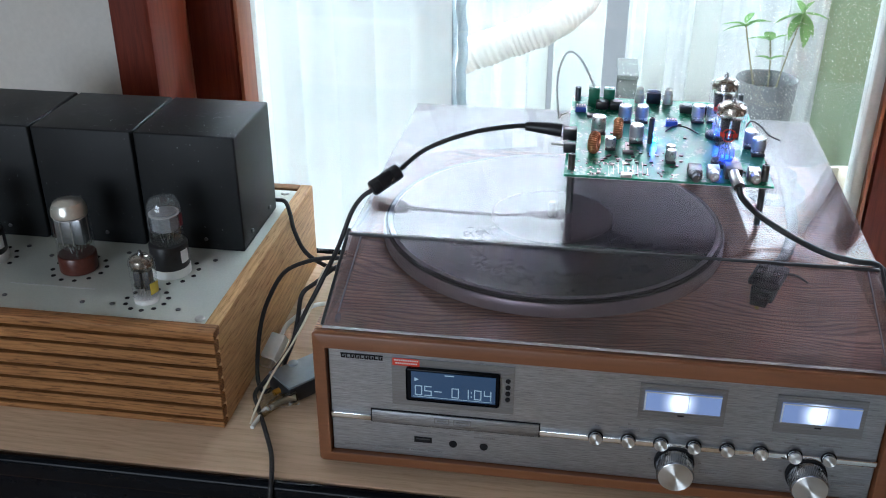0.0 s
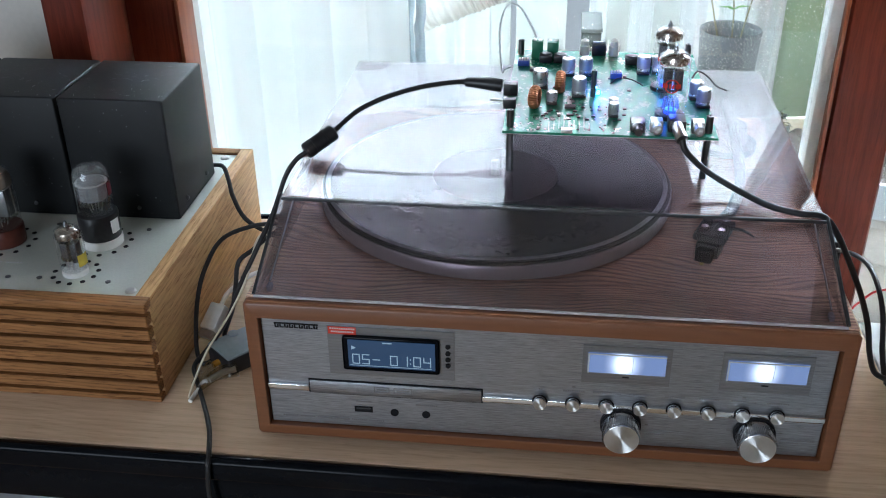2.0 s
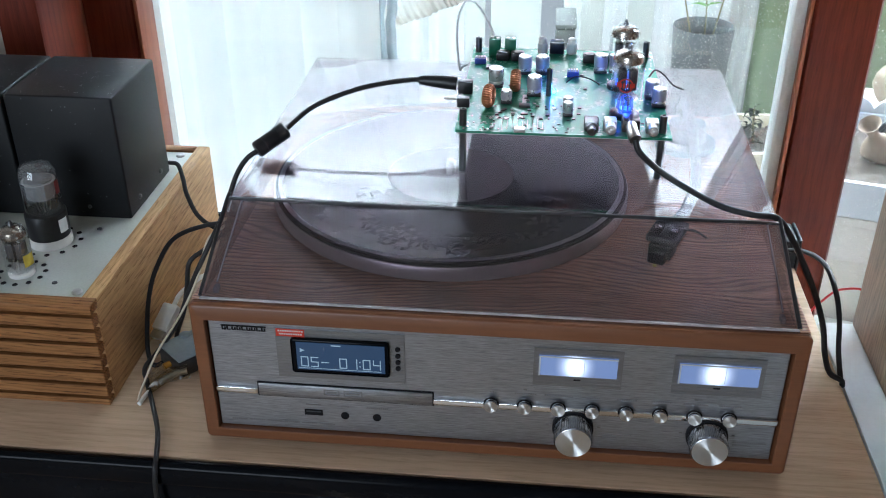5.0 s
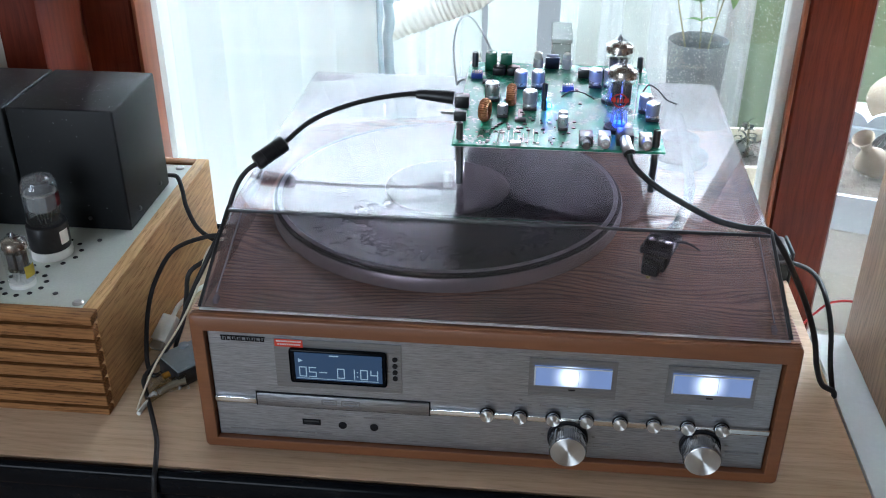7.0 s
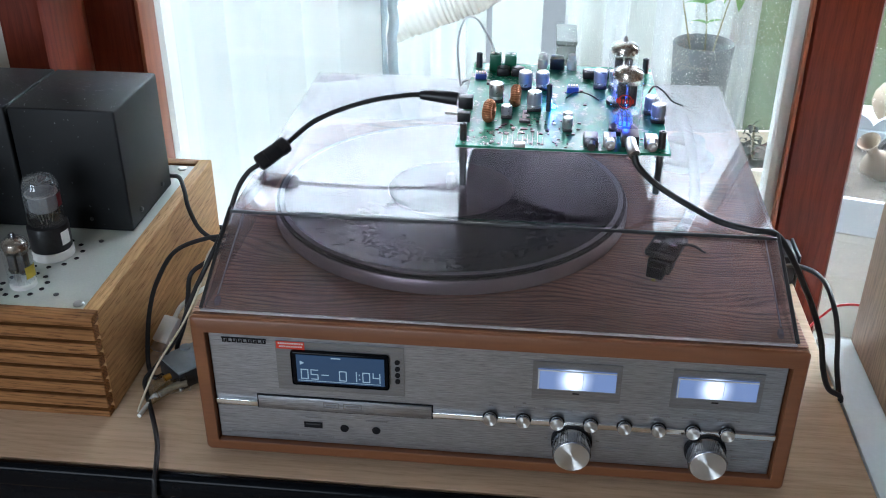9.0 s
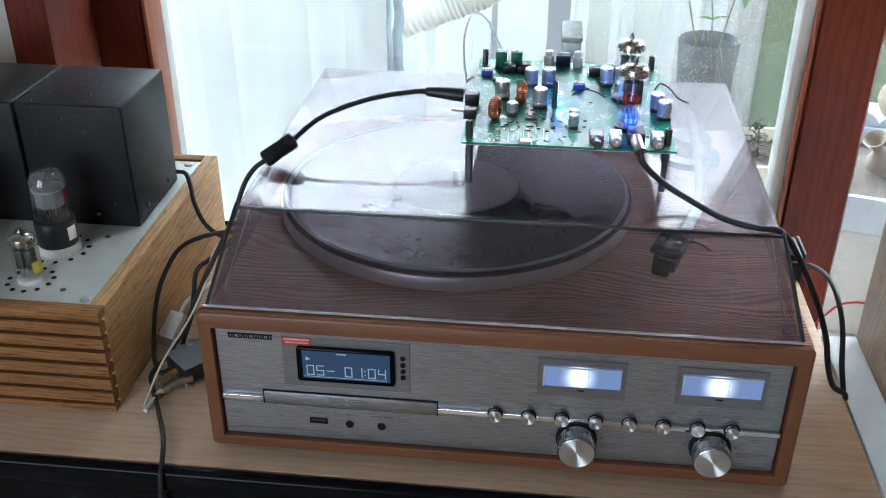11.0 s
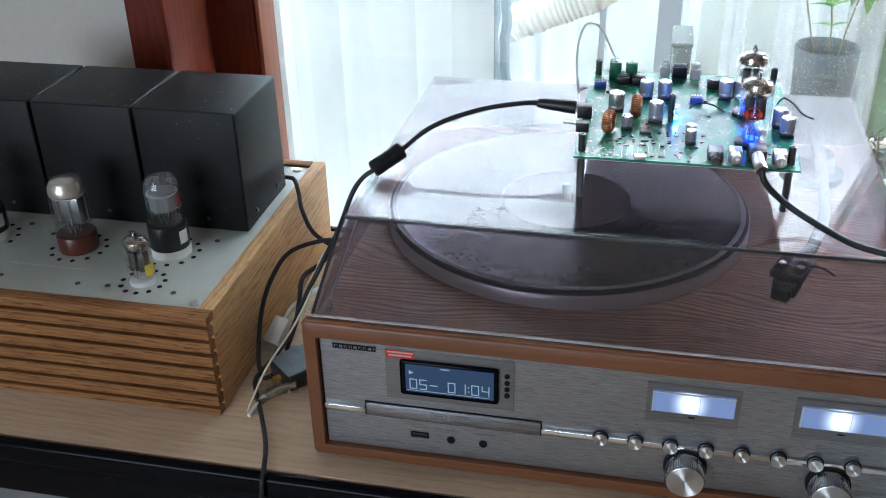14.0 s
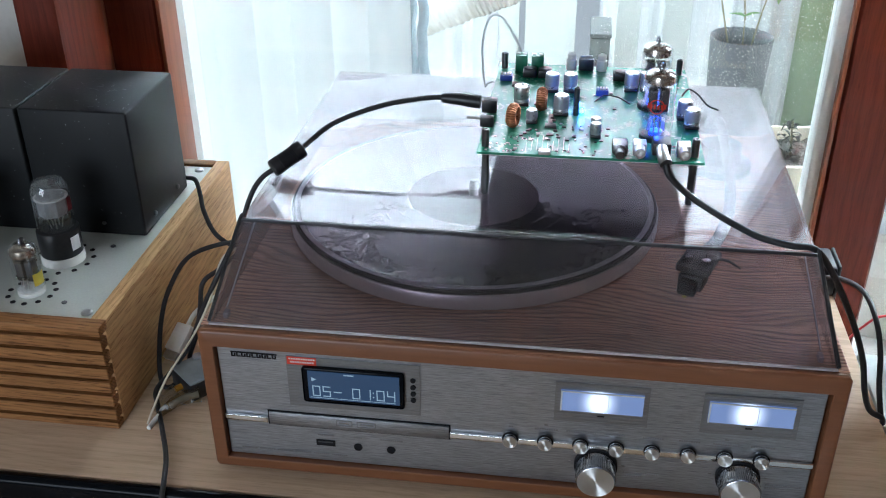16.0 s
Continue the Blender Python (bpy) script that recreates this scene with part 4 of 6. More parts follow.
# meters
for mx0 in (0.2205, 0.3115):
    part("meter_plate", box(mx0, mx0 + 0.0585, -0.0009, -0.0001, 0.0705, 0.1010), ALU_DARK, panel, "grey lined meter surround")
    line1 = part("line", bar(mx0 + 0.0005, mx0 + 0.058, 0.0712, 0.0717, -0.0009, None, 0.0002), FAINT, panel)
    for k in range(1, 12):
        again(line1, 0, 0, k * 0.0025)
    dial = bmesh.new()
    box(mx0 + 0.0036, mx0 + 0.0550, -0.0022, -0.0012, 0.0800, 0.0957, bm=dial)
    me = part("meter", dial, DIAL, panel, "blue-white lit meter window")
    shift = Vector((mx0 + 0.0275, 0, 0.0878)) - BASE[me]
    me.data.transform(Matrix.Translation(-shift))
    me.location = shift
    bm = bmesh.new()
    bar(mx0 + 0.0036, mx0 + 0.0550, 0.0948, 0.0957, -0.0023, bm)
    bar(mx0 + 0.0036, mx0 + 0.0046, 0.0800, 0.0948, -0.0023, bm)
    part("meter_rim", bm, PALE, panel)
    part("needle", box(mx0 + 0.0332, mx0 + 0.0335, -0.0027, -0.0024, 0.082, 0.0945), PAPER, panel)
    part("meter_print", bar(mx0 + 0.027, mx0 + 0.0315, 0.0760, 0.0769, -0.0009), INK, panel)

# keys and knobs
KEY_X = [0.1933 + k * 0.02265 for k in range(8)]
for kx in KEY_X:
    at = (kx, -0.0014, 0.0526)
    part("key_ring", lathe([(0.0042, 0.0002), (0.0053, 0.0002), (0.0053, 0.0008), (0.0042, 0.0008)], at, 32, "y"), INK, panel)
    key = part("key", lathe([(0.0038, 0.0001), (0.0038, 0.0024), (0.0048, 0.0034), (0.0048, 0.0040), (0.0046, 0.0043), (0.0044, 0.0043)], at, 40, "y"), BRIGHT, panel, "small turned metal key")
    recentre(part("key_face", lathe([(0.0044, 0.0043), (0.0026, 0.0042), (0.0004, 0.0041), (0.0, 0.0041)], at, 40, "y"), SPUN, key), at)
for k, w in enumerate((0.002, 0.014, 0.019, 0.010, 0.013, 0.013, 0.016, 0.015)):
    bm = bmesh.new()
    x, end = KEY_X[k] - w / 2, KEY_X[k] + w / 2
    while x < end:
        bar(x, x + 0.0011, 0.0612, 0.0622, -0.0001, bm)
        x += 0.0015
    if k in (1, 6):
        bar(KEY_X[k] - 0.0012, KEY_X[k] + 0.0012, 0.0648, 0.0658, -0.0001, bm)
    part("key_print", bm, FAINT, panel)
for kx in (0.2495, 0.3395):
    part("knob_ring", lathe([(0.0129, 0.0003), (0.0129, 0.0030), (0.0140, 0.0030), (0.0140, 0.0001)], (kx, 0.0, 0.0362), 40, "y"), INK, panel)
    kb = part("knob", lathe([(0.0127, 0.0002), (0.0127, 0.0040), (0.0123, 0.0168), (0.0121, 0.0175), (0.0118, 0.0177)], (kx, 0.0, 0.0362), 64, "y"), KNOB, panel, "polished metal knob")
    recentre(part("knob_face", lathe([(0.0118, 0.0177), (0.0112, 0.0175), (0.0060, 0.0172), (0.0005, 0.0169), (0.0, 0.0169)], (kx, 0.0, 0.0362), 96, "y"), SPUN, kb), (kx, 0.0, 0.0362))
    bm = bmesh.new()
    for q in range(60):
        a = 2 * math.pi * q / 60
        box(kx + 0.01275 * math.cos(a) - 0.00022, kx + 0.01275 * math.cos(a) + 0.00022, -0.0158, -0.0045, 0.0362 + 0.01275 * math.sin(a) - 0.00022, 0.0362 + 0.01275 * math.sin(a) + 0.00022, bm=bm)
    part("grip", bm, KNOB, kb)
    for q in (-0.0185, 0.0165):
        part("dash", bar(kx + q, kx + q + 0.0022, 0.0365, 0.0374, -0.0001), FAINT, panel)
    bm = bmesh.new()
    for r0, w in ((0.0310, 0.022), (0.0285, 0.012)):
        x = kx + 0.018
        while x < min(kx + 0.018 + w, 0.382):
            bar(x, x + 0.001, r0, r0 + 0.0009, -0.0001, bm)
            x += 0.0014
    part("knob_print", bm, FAINT, panel)
part("usb_socket", box(0.0625, 0.0755, -0.0006, -0.0001, 0.0315, 0.0362), INK, panel)
part("usb_tongue", box(0.0640, 0.0740, -0.0010, -0.0006, 0.0345, 0.0355), DARK_GREY, panel)
for jx in (0.0912, 0.1138):
    part("jack_socket", lathe([(0.0, 0.0003), (0.0020, 0.0003), (0.0022, 0.0008), (0.0028, 0.0008), (0.0030, 0.0)], (jx, 0.0, 0.0325), 24, "y"), INK, panel)
bm = bmesh.new()
for x0, w in ((0.0640, 0.010), (0.0890, 0.005), (0.1068, 0.014)):
    x = x0
    while x < x0 + w:
        bar(x, x + 0.001, 0.0402, 0.0411, -0.0001, bm)
        x += 0.0014
x = 0.0095
while x < 0.085:
    if round((x - 0.0095) / 0.0014) % 9 != 8:
        bar(x, x + 0.001, 0.0236, 0.0245, -0.0001, bm)
    x += 0.0014
part("socket_print", bm, FAINT, panel)

# platter, record, arm
PX, PY = 0.1485, 0.1775
recentre(part("platter", lathe([(0, 0), (0.1385, 0), (0.1396, 0.0006), (0.1400, 0.0016), (0.1400, 0.0105), (0.1394, 0.0115), (0, 0.0115)], (PX, PY, CASE_Z1 + 0.0004), 192), PLATTER, unit, "satin metal platter"), (PX, PY, CASE_Z1))
part("platter_mat", lathe([(0, 0), (0.1387, 0), (0.1387, 0.0016), (0, 0.0016)], (PX, PY, 0.1345), 128), BLACK, unit)
rec = thing("record", (PX, PY, 0.1362), "black vinyl record with a pale label on the platter", "record")
prof = [(0.0, 0.0)]
prof += [(0.1363, 0.0), (0.1371, 0.0006), (0.1367, 0.0014), (0.1350, 0.0016)]
prof += [(0.1327, 0.0013), (0.052, 0.0013), (0.051, 0.0016), (0.0, 0.0016)]
part("disc", lathe(prof, (PX, PY, 0.1362), 160), VINYL, rec)
part("rim", lathe([(0.1326, 0.00165), (0.1339, 0.0020), (0.1358, 0.0018), (0.1365, 0.0014)], (PX, PY, 0.1362), 160), VINYL_RIM, rec, "pale outer rim")
for r in (0.1215, 0.1125, 0.1040, 0.1012, 0.0985, 0.0880, 0.0740, 0.0620):
    part("track_gap", lathe([(r - 0.0004, 0.00135), (r, 0.00142), (r + 0.0004, 0.00135)], (PX, PY, 0.1362), 128), VINYL_GAP, rec)
part("label", lathe([(0.0036, 0.0019), (0.050, 0.0019), (0.0502, 0.0017)], (PX, PY, 0.1362), 64), LABEL, rec, "dull pink paper label")
part("spindle", lathe([(0.0036, 0), (0.0036, 0.012), (0.0026, 0.015), (0, 0.0155)], (PX, PY, 0.1355), 20), STEEL, unit)

part("tonearm_base", lathe([(0, 0), (0.026, 0), (0.026, 0.006), (0.018, 0.008), (0.016, 0.022), (0, 0.022)], (0.345, 0.285, CASE_Z1), 32), DARK_GREY, unit, "dark tonearm base")
part("tonearm", tube([(0.345, 0.315, 0.152), (0.344, 0.25, 0.152), (0.337, 0.16, 0.152), (0.324, 0.107, 0.152), (0.313, 0.087, 0.151)], 0.0042, 12), DARK_GREY, unit, "dark tonearm")
HEAD = Matrix.Translation((0.3070, 0.0725, 0.1505)) @ Matrix.Rotation(radians(-22), 4, "Z") @ Matrix.Scale(1.06, 4)
shell = box(-0.0105, 0.0105, -0.012, 0.017, -0.0025, 0.0025, 0.0015)
box(-0.0075, 0.0075, -0.013, 0.002, -0.0125, -0.003, 0.001, bm=shell)
shell.transform(HEAD)
hs = part("headshell", shell, DARK_GREY, unit, "dark headshell with cartridge")
cart = box(-0.0055, 0.0055, -0.021, -0.0135, -0.0125, -0.004, 0.0012)
cart.transform(HEAD)
part("stylus", cart, BLACK, hs)
tip = box(-0.0012, 0.0012, -0.0218, -0.0205, -0.0138, -0.0120, 0.0003)
tip.transform(HEAD)
part("stylus_tip", tip, YELLOW, hs)
for q in (-0.0055, 0.0055):
    slot = box(q - 0.0030, q + 0.0030, -0.0085, 0.0085, 0.0025, 0.0029)
    slot.transform(HEAD)
    part("slot", slot, INK, hs)
    screw = lathe([(0.0024, 0), (0.0024, 0.0010), (0.0017, 0.0016), (0, 0.0016)], (q, -0.001, 0.0029), 16)
    screw.transform(HEAD)
    part("screw", screw, BRIGHT, hs)
part("finger_lift", tube([(0.311, 0.073, 0.151), (0.318, 0.074, 0.153), (0.326, 0.073, 0.153), (0.334, 0.069, 0.150)], lambda t: 0.0013 - 0.0006 * t, 8), DARK_GREY, hs)

# smoked dust cover
def cover_bm():
    """Smoked acrylic shell with a raked front and slightly raked sides, open below."""
    bm = bmesh.new()
    zb, zt, t = CASE_Z1 + 0.0006, 0.1690, 0.0022
    outer_b = ((-0.003, 0.0005), (0.3865, 0.0005), (0.3885, 0.3575), (-0.003, 0.3555))
    outer_t = ((0.0045, 0.0630), (0.3775, 0.0630), (0.3800, 0.3560), (0.0045, 0.3540))
    inner_b = ((-0.003 + t, 0.0005 + t), (0.3865 - t, 0.0005 + t), (0.3885 - t, 0.3575 - t), (-0.003 + t, 0.3555 - t))
    inner_t = ((0.0045 + t, 0.0630 + t), (0.3775 - t, 0.0630 + t), (0.3800 - t, 0.3560 - t), (0.0045 + t, 0.3540 - t))
    ob_, ot = [bm.verts.new((x, y, zb)) for x, y in outer_b], [bm.verts.new((x, y, zt)) for x, y in outer_t]
    ib, it = [bm.verts.new((x, y, zb)) for x, y in inner_b], [bm.verts.new((x, y, zt - t)) for x, y in inner_t]
    bm.faces.new(ot)
    bm.faces.new(it[::-1])
    for k in range(4):
        j = (k + 1) % 4
        bm.faces.new([ob_[k], ob_[j], ot[j], ot[k]])
        bm.faces.new([ib[j], ib[k], it[k], it[j]])
        bm.faces.new([ob_[j], ob_[k], ib[k], ib[j]])
    top = [e for e in bm.edges if all(v in ot for v in e.verts)]
    bmesh.ops.recalc_face_normals(bm, faces=bm.faces[:])
    bmesh.ops.bevel(bm, geom=top, offset=0.0012, segments=2, affect="EDGES", profile=0.5)
    return bm


cover = part("dust_cover", cover_bm(), LID, unit, "transparent smoked acrylic dust cover, closed")
part("cover_edge", box(0.0046, 0.3774, 0.0604, 0.0626, 0.1668, 0.1690, 0.0006), BLACK, cover, "dark polished front edge")
part("cover_lip", box(-0.0025, 0.386, 0.0008, 0.0026, CASE_Z1 + 0.0008, CASE_Z1 + 0.0020), ACRYL_EDGE, cover, "pale polished lower lip")
for q, u in ((0.0, 1), (0.3835, -1)):
    part("inner_seam", tube([(q + u * 0.0065, 0.0130, 0.1296), (q + u * 0.0130, 0.0640, 0.1655)], 0.0007, 6, 2), ACRYL_EDGE, cover)
    part("corner_clip", box(q + u * 0.0062 - 0.0016, q + u * 0.0062 + 0.0016, 0.0085, 0.0150, 0.1232, 0.1275, 0.0006), ACRYL_EDGE, cover, "small clear corner clip")
for hx in (0.07, 0.31):
    part("hinge", box(hx, hx + 0.03, 0.3585, 0.368, 0.105, 0.145, 0.002), BLACK, unit)
part("cover_gasket", tube([(0.3868, 0.004, 0.1238), (0.3790, 0.058, 0.1655), (0.3785, 0.068, 0.1680)], 0.0014, 8), BLACK, cover)
part("cover_gasket", tube([(-0.0034, 0.004, 0.1238), (0.0030, 0.058, 0.1655), (0.0036, 0.068, 0.1680)], 0.0012, 8), BLACK, cover)

# ---- valve amplifier ----
AX0, AX1, AY0, AY1, AZ = -0.416, -0.0975, 0.0315, 0.3140, 0.0905
amp = thing("valve_amplifier", (-0.256, 0.17, 0.0), "oak-cased valve amplifier with black transformer covers", "amplifier")
GROOVES = [0.0072 + 0.0123 * k for k in range(7)]
part("front_core", box(AX0 + 0.012, AX1 - 0.012, AY0 + 0.0100, AY0 + 0.0122, 0.001, AZ - 0.012), INK, amp)
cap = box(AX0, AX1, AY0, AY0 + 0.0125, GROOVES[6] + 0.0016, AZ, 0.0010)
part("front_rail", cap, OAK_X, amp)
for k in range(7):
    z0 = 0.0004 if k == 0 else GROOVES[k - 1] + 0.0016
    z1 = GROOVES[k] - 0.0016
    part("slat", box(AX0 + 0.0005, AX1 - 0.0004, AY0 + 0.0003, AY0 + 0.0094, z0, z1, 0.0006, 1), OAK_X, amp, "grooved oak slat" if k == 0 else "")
part("side_board", box(AX1 - 0.0120, AX1, AY0 + 0.0095, AY1, 0.0, AZ - 0.0004, 0.0012), OAK_Y_LIT, amp, "plain oak side board, coloured paler for the window light")
part("side_board", box(AX0, AX0 + 0.0120, AY0 + 0.0095, AY1, 0.0, AZ - 0.0004, 0.0012), OAK_Y_LIT, amp)
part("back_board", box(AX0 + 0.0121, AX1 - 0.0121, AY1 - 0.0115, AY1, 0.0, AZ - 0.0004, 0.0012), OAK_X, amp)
plate = part("top_plate", box(AX0 + 0.0121, AX1 - 0.0121, AY0 + 0.0128, AY1 - 0.0117, AZ - 0.0045, AZ - 0.0025, 0.0004, 1), PLATE, amp, "grey satin metal top plate")
PZT = AZ - 0.0025
for bx0, bx1 in ((-0.2078, -0.1185), (-0.3012, -0.2100), (-0.3945, -0.3035)):
    tc_ = part("transformer_cover", box(bx0, bx1, 0.1670, 0.2605, PZT, 0.1955, 0.0018, 3), POWDER, amp, "black powder-coated transformer cover")
    if bx1 > -0.15:
        for sy3, sz3 in ((0.188, 0.099), (0.238, 0.099)):
            part("screw", lathe([(0.0022, -0.0002), (0.0022, 0.0012), (0.0014, 0.002), (0, 0.002)], (bx1, sy3, sz3), 14, "x"), GUNMETAL, tc_)
    part("screw", lathe([(0.0017, -0.0002), (0.0017, 0.001), (0, 0.0014)], ((bx0 + bx1) / 2 + 0.01, 0.1670, 0.0985), 12, "y"), GUNMETAL, tc_)


flecks = bmesh.new()
rnd = random.Random(21)
for k in range(260):
    x, y, a, ln = rnd.uniform(-0.392, -0.121), rnd.uniform(0.170, 0.258), rnd.uniform(0, math.pi), rnd.choice((0.0004, 0.0005, 0.0006, 0.0008, 0.0022))
    u, w = Vector((math.cos(a), math.sin(a), 0)) * ln, Vector((-math.sin(a), math.cos(a), 0)) * 0.00016
    p = Vector((x, y, 0.1957))
    flecks.faces.new([flecks.verts.new(q) for q in (p - u - w, p + u - w, p + u + w, p - u + w)])
tagged(part("dust_flecks", flecks, FAINT), "pale dust flecks and scratches on the covers", "dust", kind="stuff")


def vent_ring(cx, cy, r, n, skip=()):
    for k in range(n):
        if k in skip:
            continue
        a = 2 * math.pi * (k + 0.5) / n
        x, y = cx + r * math.cos(a), cy + r * math.sin(a)
        part("vent_hole", lathe([(0, 0.0002), (0.0016, 0.0002), (0.0018, 0.0003), (0.0020, 0.0003), (0.0021, 0.0)], (x, y, PZT), 12), INK, plate)


for cx, cy, r, nn in ((-0.249, 0.1175, 0.0225, 12), (-0.1690, 0.1245, 0.0225, 12), (-0.335, 0.1225, 0.0225, 12), (-0.1700, 0.0755, 0.0170, 11), (-0.335, 0.0755, 0.017, 11)):
    vent_ring(cx, cy, r, nn)
for sx4, sy4 in ((-0.313, 0.149), (-0.288, 0.065), (-0.220, 0.064), (-0.195, 0.065), (-0.139, 0.064), (-0.139, 0.148), (-0.219, 0.150), (-0.284, 0.135)):
    part("screw", lathe([(0.0021, 0), (0.0021, 0.0007), (0.0012, 0.0011), (0, 0.0008)], (sx4, sy4, PZT), 14), GUNMETAL, plate)
for sx4, sy4 in ((-0.1165, 0.053), (-0.120, 0.294)):
    part("corner_screw", lathe([(0.0042, 0), (0.0042, 0.0008), (0.003, 0.0018), (0, 0.0020)], (sx4, sy4, PZT), 18), STEEL, plate)
bm = bmesh.new()
x = -0.294
while x < -0.217:
    if round((x + 0.294) / 0.0028) % 6 != 3:
        box(x, x + 0.0019, 0.0845, 0.0862, PZT, PZT + 0.0003, bm=bm)
    x += 0.0028
part("plate_print", bm, PALE, plate)


def big_valve(cx, cy, base_mat, black, name_label):
    z = PZT
    ob = thing("power_valve", (cx, cy, z), name_label, "vacuum tube", "amplifier valves")
    if black:
        part("socket", lathe([(0, 0), (0.0166, 0), (0.0166, 0.0058), (0.0158, 0.0070), (0, 0.0070)], (cx, cy, z), 40), CERAMIC, ob, "white ceramic socket")
        b0, b1 = 0.0072, 0.0285
    else:
        b0, b1 = 0.0005, 0.0155
    part("valve_base", lathe([(0, b0), (0.0157, b0), (0.0161, b0 + 0.001), (0.0161, b1 - 0.001), (0.0155, b1), (0, b1)], (cx, cy, z), 40), base_mat, ob)
    top = b1 + (0.0415 if black else 0.050)
    r = 0.0143 if black else 0.0155
    glass = [(r * 0.95, b1), (r, b1 + 0.003), (r, top - 0.012), (r * 0.97, top - 0.007), (r * 0.80, top - 0.002), (r * 0.45, top), (0, top + 0.0005)]
    part("glass", lathe(glass, (cx, cy, z), 40), TUBE_GLASS, ob, "clear glass envelope")
    gr = r - 0.0006
    part("getter", lathe([(gr, b1 + 0.013 if black else top - 0.0135), (gr, top - 0.0113), (gr * 0.97, top - 0.0075), (gr * 0.80, top - 0.0028), (gr * 0.45, top - 0.0008), (0, top - 0.0004)], (cx, cy, z), 40), FROST_GLASS if black else GETTER, ob, "silvery getter coating")
    if black:
        part("anode", lathe([(0.0, b1 + 0.0120), (0.0105, b1 + 0.0120), (0.0112, b1 + 0.0135), (0.0112, top - 0.014), (0.0, top - 0.014)], (cx, cy, z), 8), FROST, ob, "grey frosted anode")
    else:
        part("anode", box(cx - 0.0122, cx + 0.0122, cy - 0.0070, cy + 0.0070, z + b1 + 0.010, z + top - 0.016, 0.002), ALU_DARK, ob, "grey metal anode")
        for k in range(8):
            a = 2 * math.pi * (k + 0.4) / 8
            part("support_rod", lathe([(0, 0), (0.0005, 0), (0.0005, top - b1 - 0.026), (0, top - b1 - 0.026)], (cx + 0.0132 * math.cos(a), cy + 0.0095 * math.sin(a), z + b1 + 0.010), 8), STEEL, ob)
    part("mica", lathe([(0, 0), (r - 0.0016, 0), (r - 0.0016, 0.0006), (0, 0.0006)], (cx, cy, z + b1 + 0.0085), 28), CLEAR_PL, ob)
    part("mica", lathe([(0, 0), (r - 0.0016, 0), (r - 0.0016, 0.0006), (0, 0.0006)], (cx, cy, z + top - 0.0155), 28), PAPER, ob)
    for a in (0.3, 1.6, 2.7, 4.0, 5.2):
        part("lead_wire", tube([(cx + 0.004 * math.cos(a), cy + 0.004 * math.sin(a), z + b1), (cx + 0.006 * math.cos(a), cy + 0.006 * math.sin(a), z + b1 + 0.009)], 0.0005, 6, 2), STEEL, ob)
    if black:
        bm = bmesh.new()
        prev = None
        for k in range(7):
            a = radians(-32 + k * 5)
            row = [bm.verts.new((cx + 0.0168 * math.cos(a), cy + 0.0168 * math.sin(a), z + h)) for h in (0.0130, 0.0245)]
            if prev:
                bm.faces.new([prev[0], row[0], row[1], prev[1]]).smooth = True
            prev = row
        part("paper_label", bm, PAPER, ob, "small white paper label")
    red = bmesh.new()
    prev = None
    for k in range(4):
        a = radians((-12 if black else 185) + k * 8)
        row = [red.verts.new((cx + (r + 0.0002) * math.cos(a), cy + (r + 0.0002) * math.sin(a), z + b1 + h)) for h in (0.016, 0.027)]
        if prev:
            red.faces.new([prev[0], row[0], row[1], prev[1]]).smooth = True
        prev = row
    part("red_print", red, RED_PLATE, ob)
    return ob


big_valve(-0.2490, 0.1175, BROWN_BASE, False, "clear glass valve with a brown base on the amplifier")
v2 = big_valve(-0.1690, 0.1245, BLACK, True, "tall glass valve with black base and white socket")
copy_thing(v2, pose(-0.3350, 0.1225, PZT))


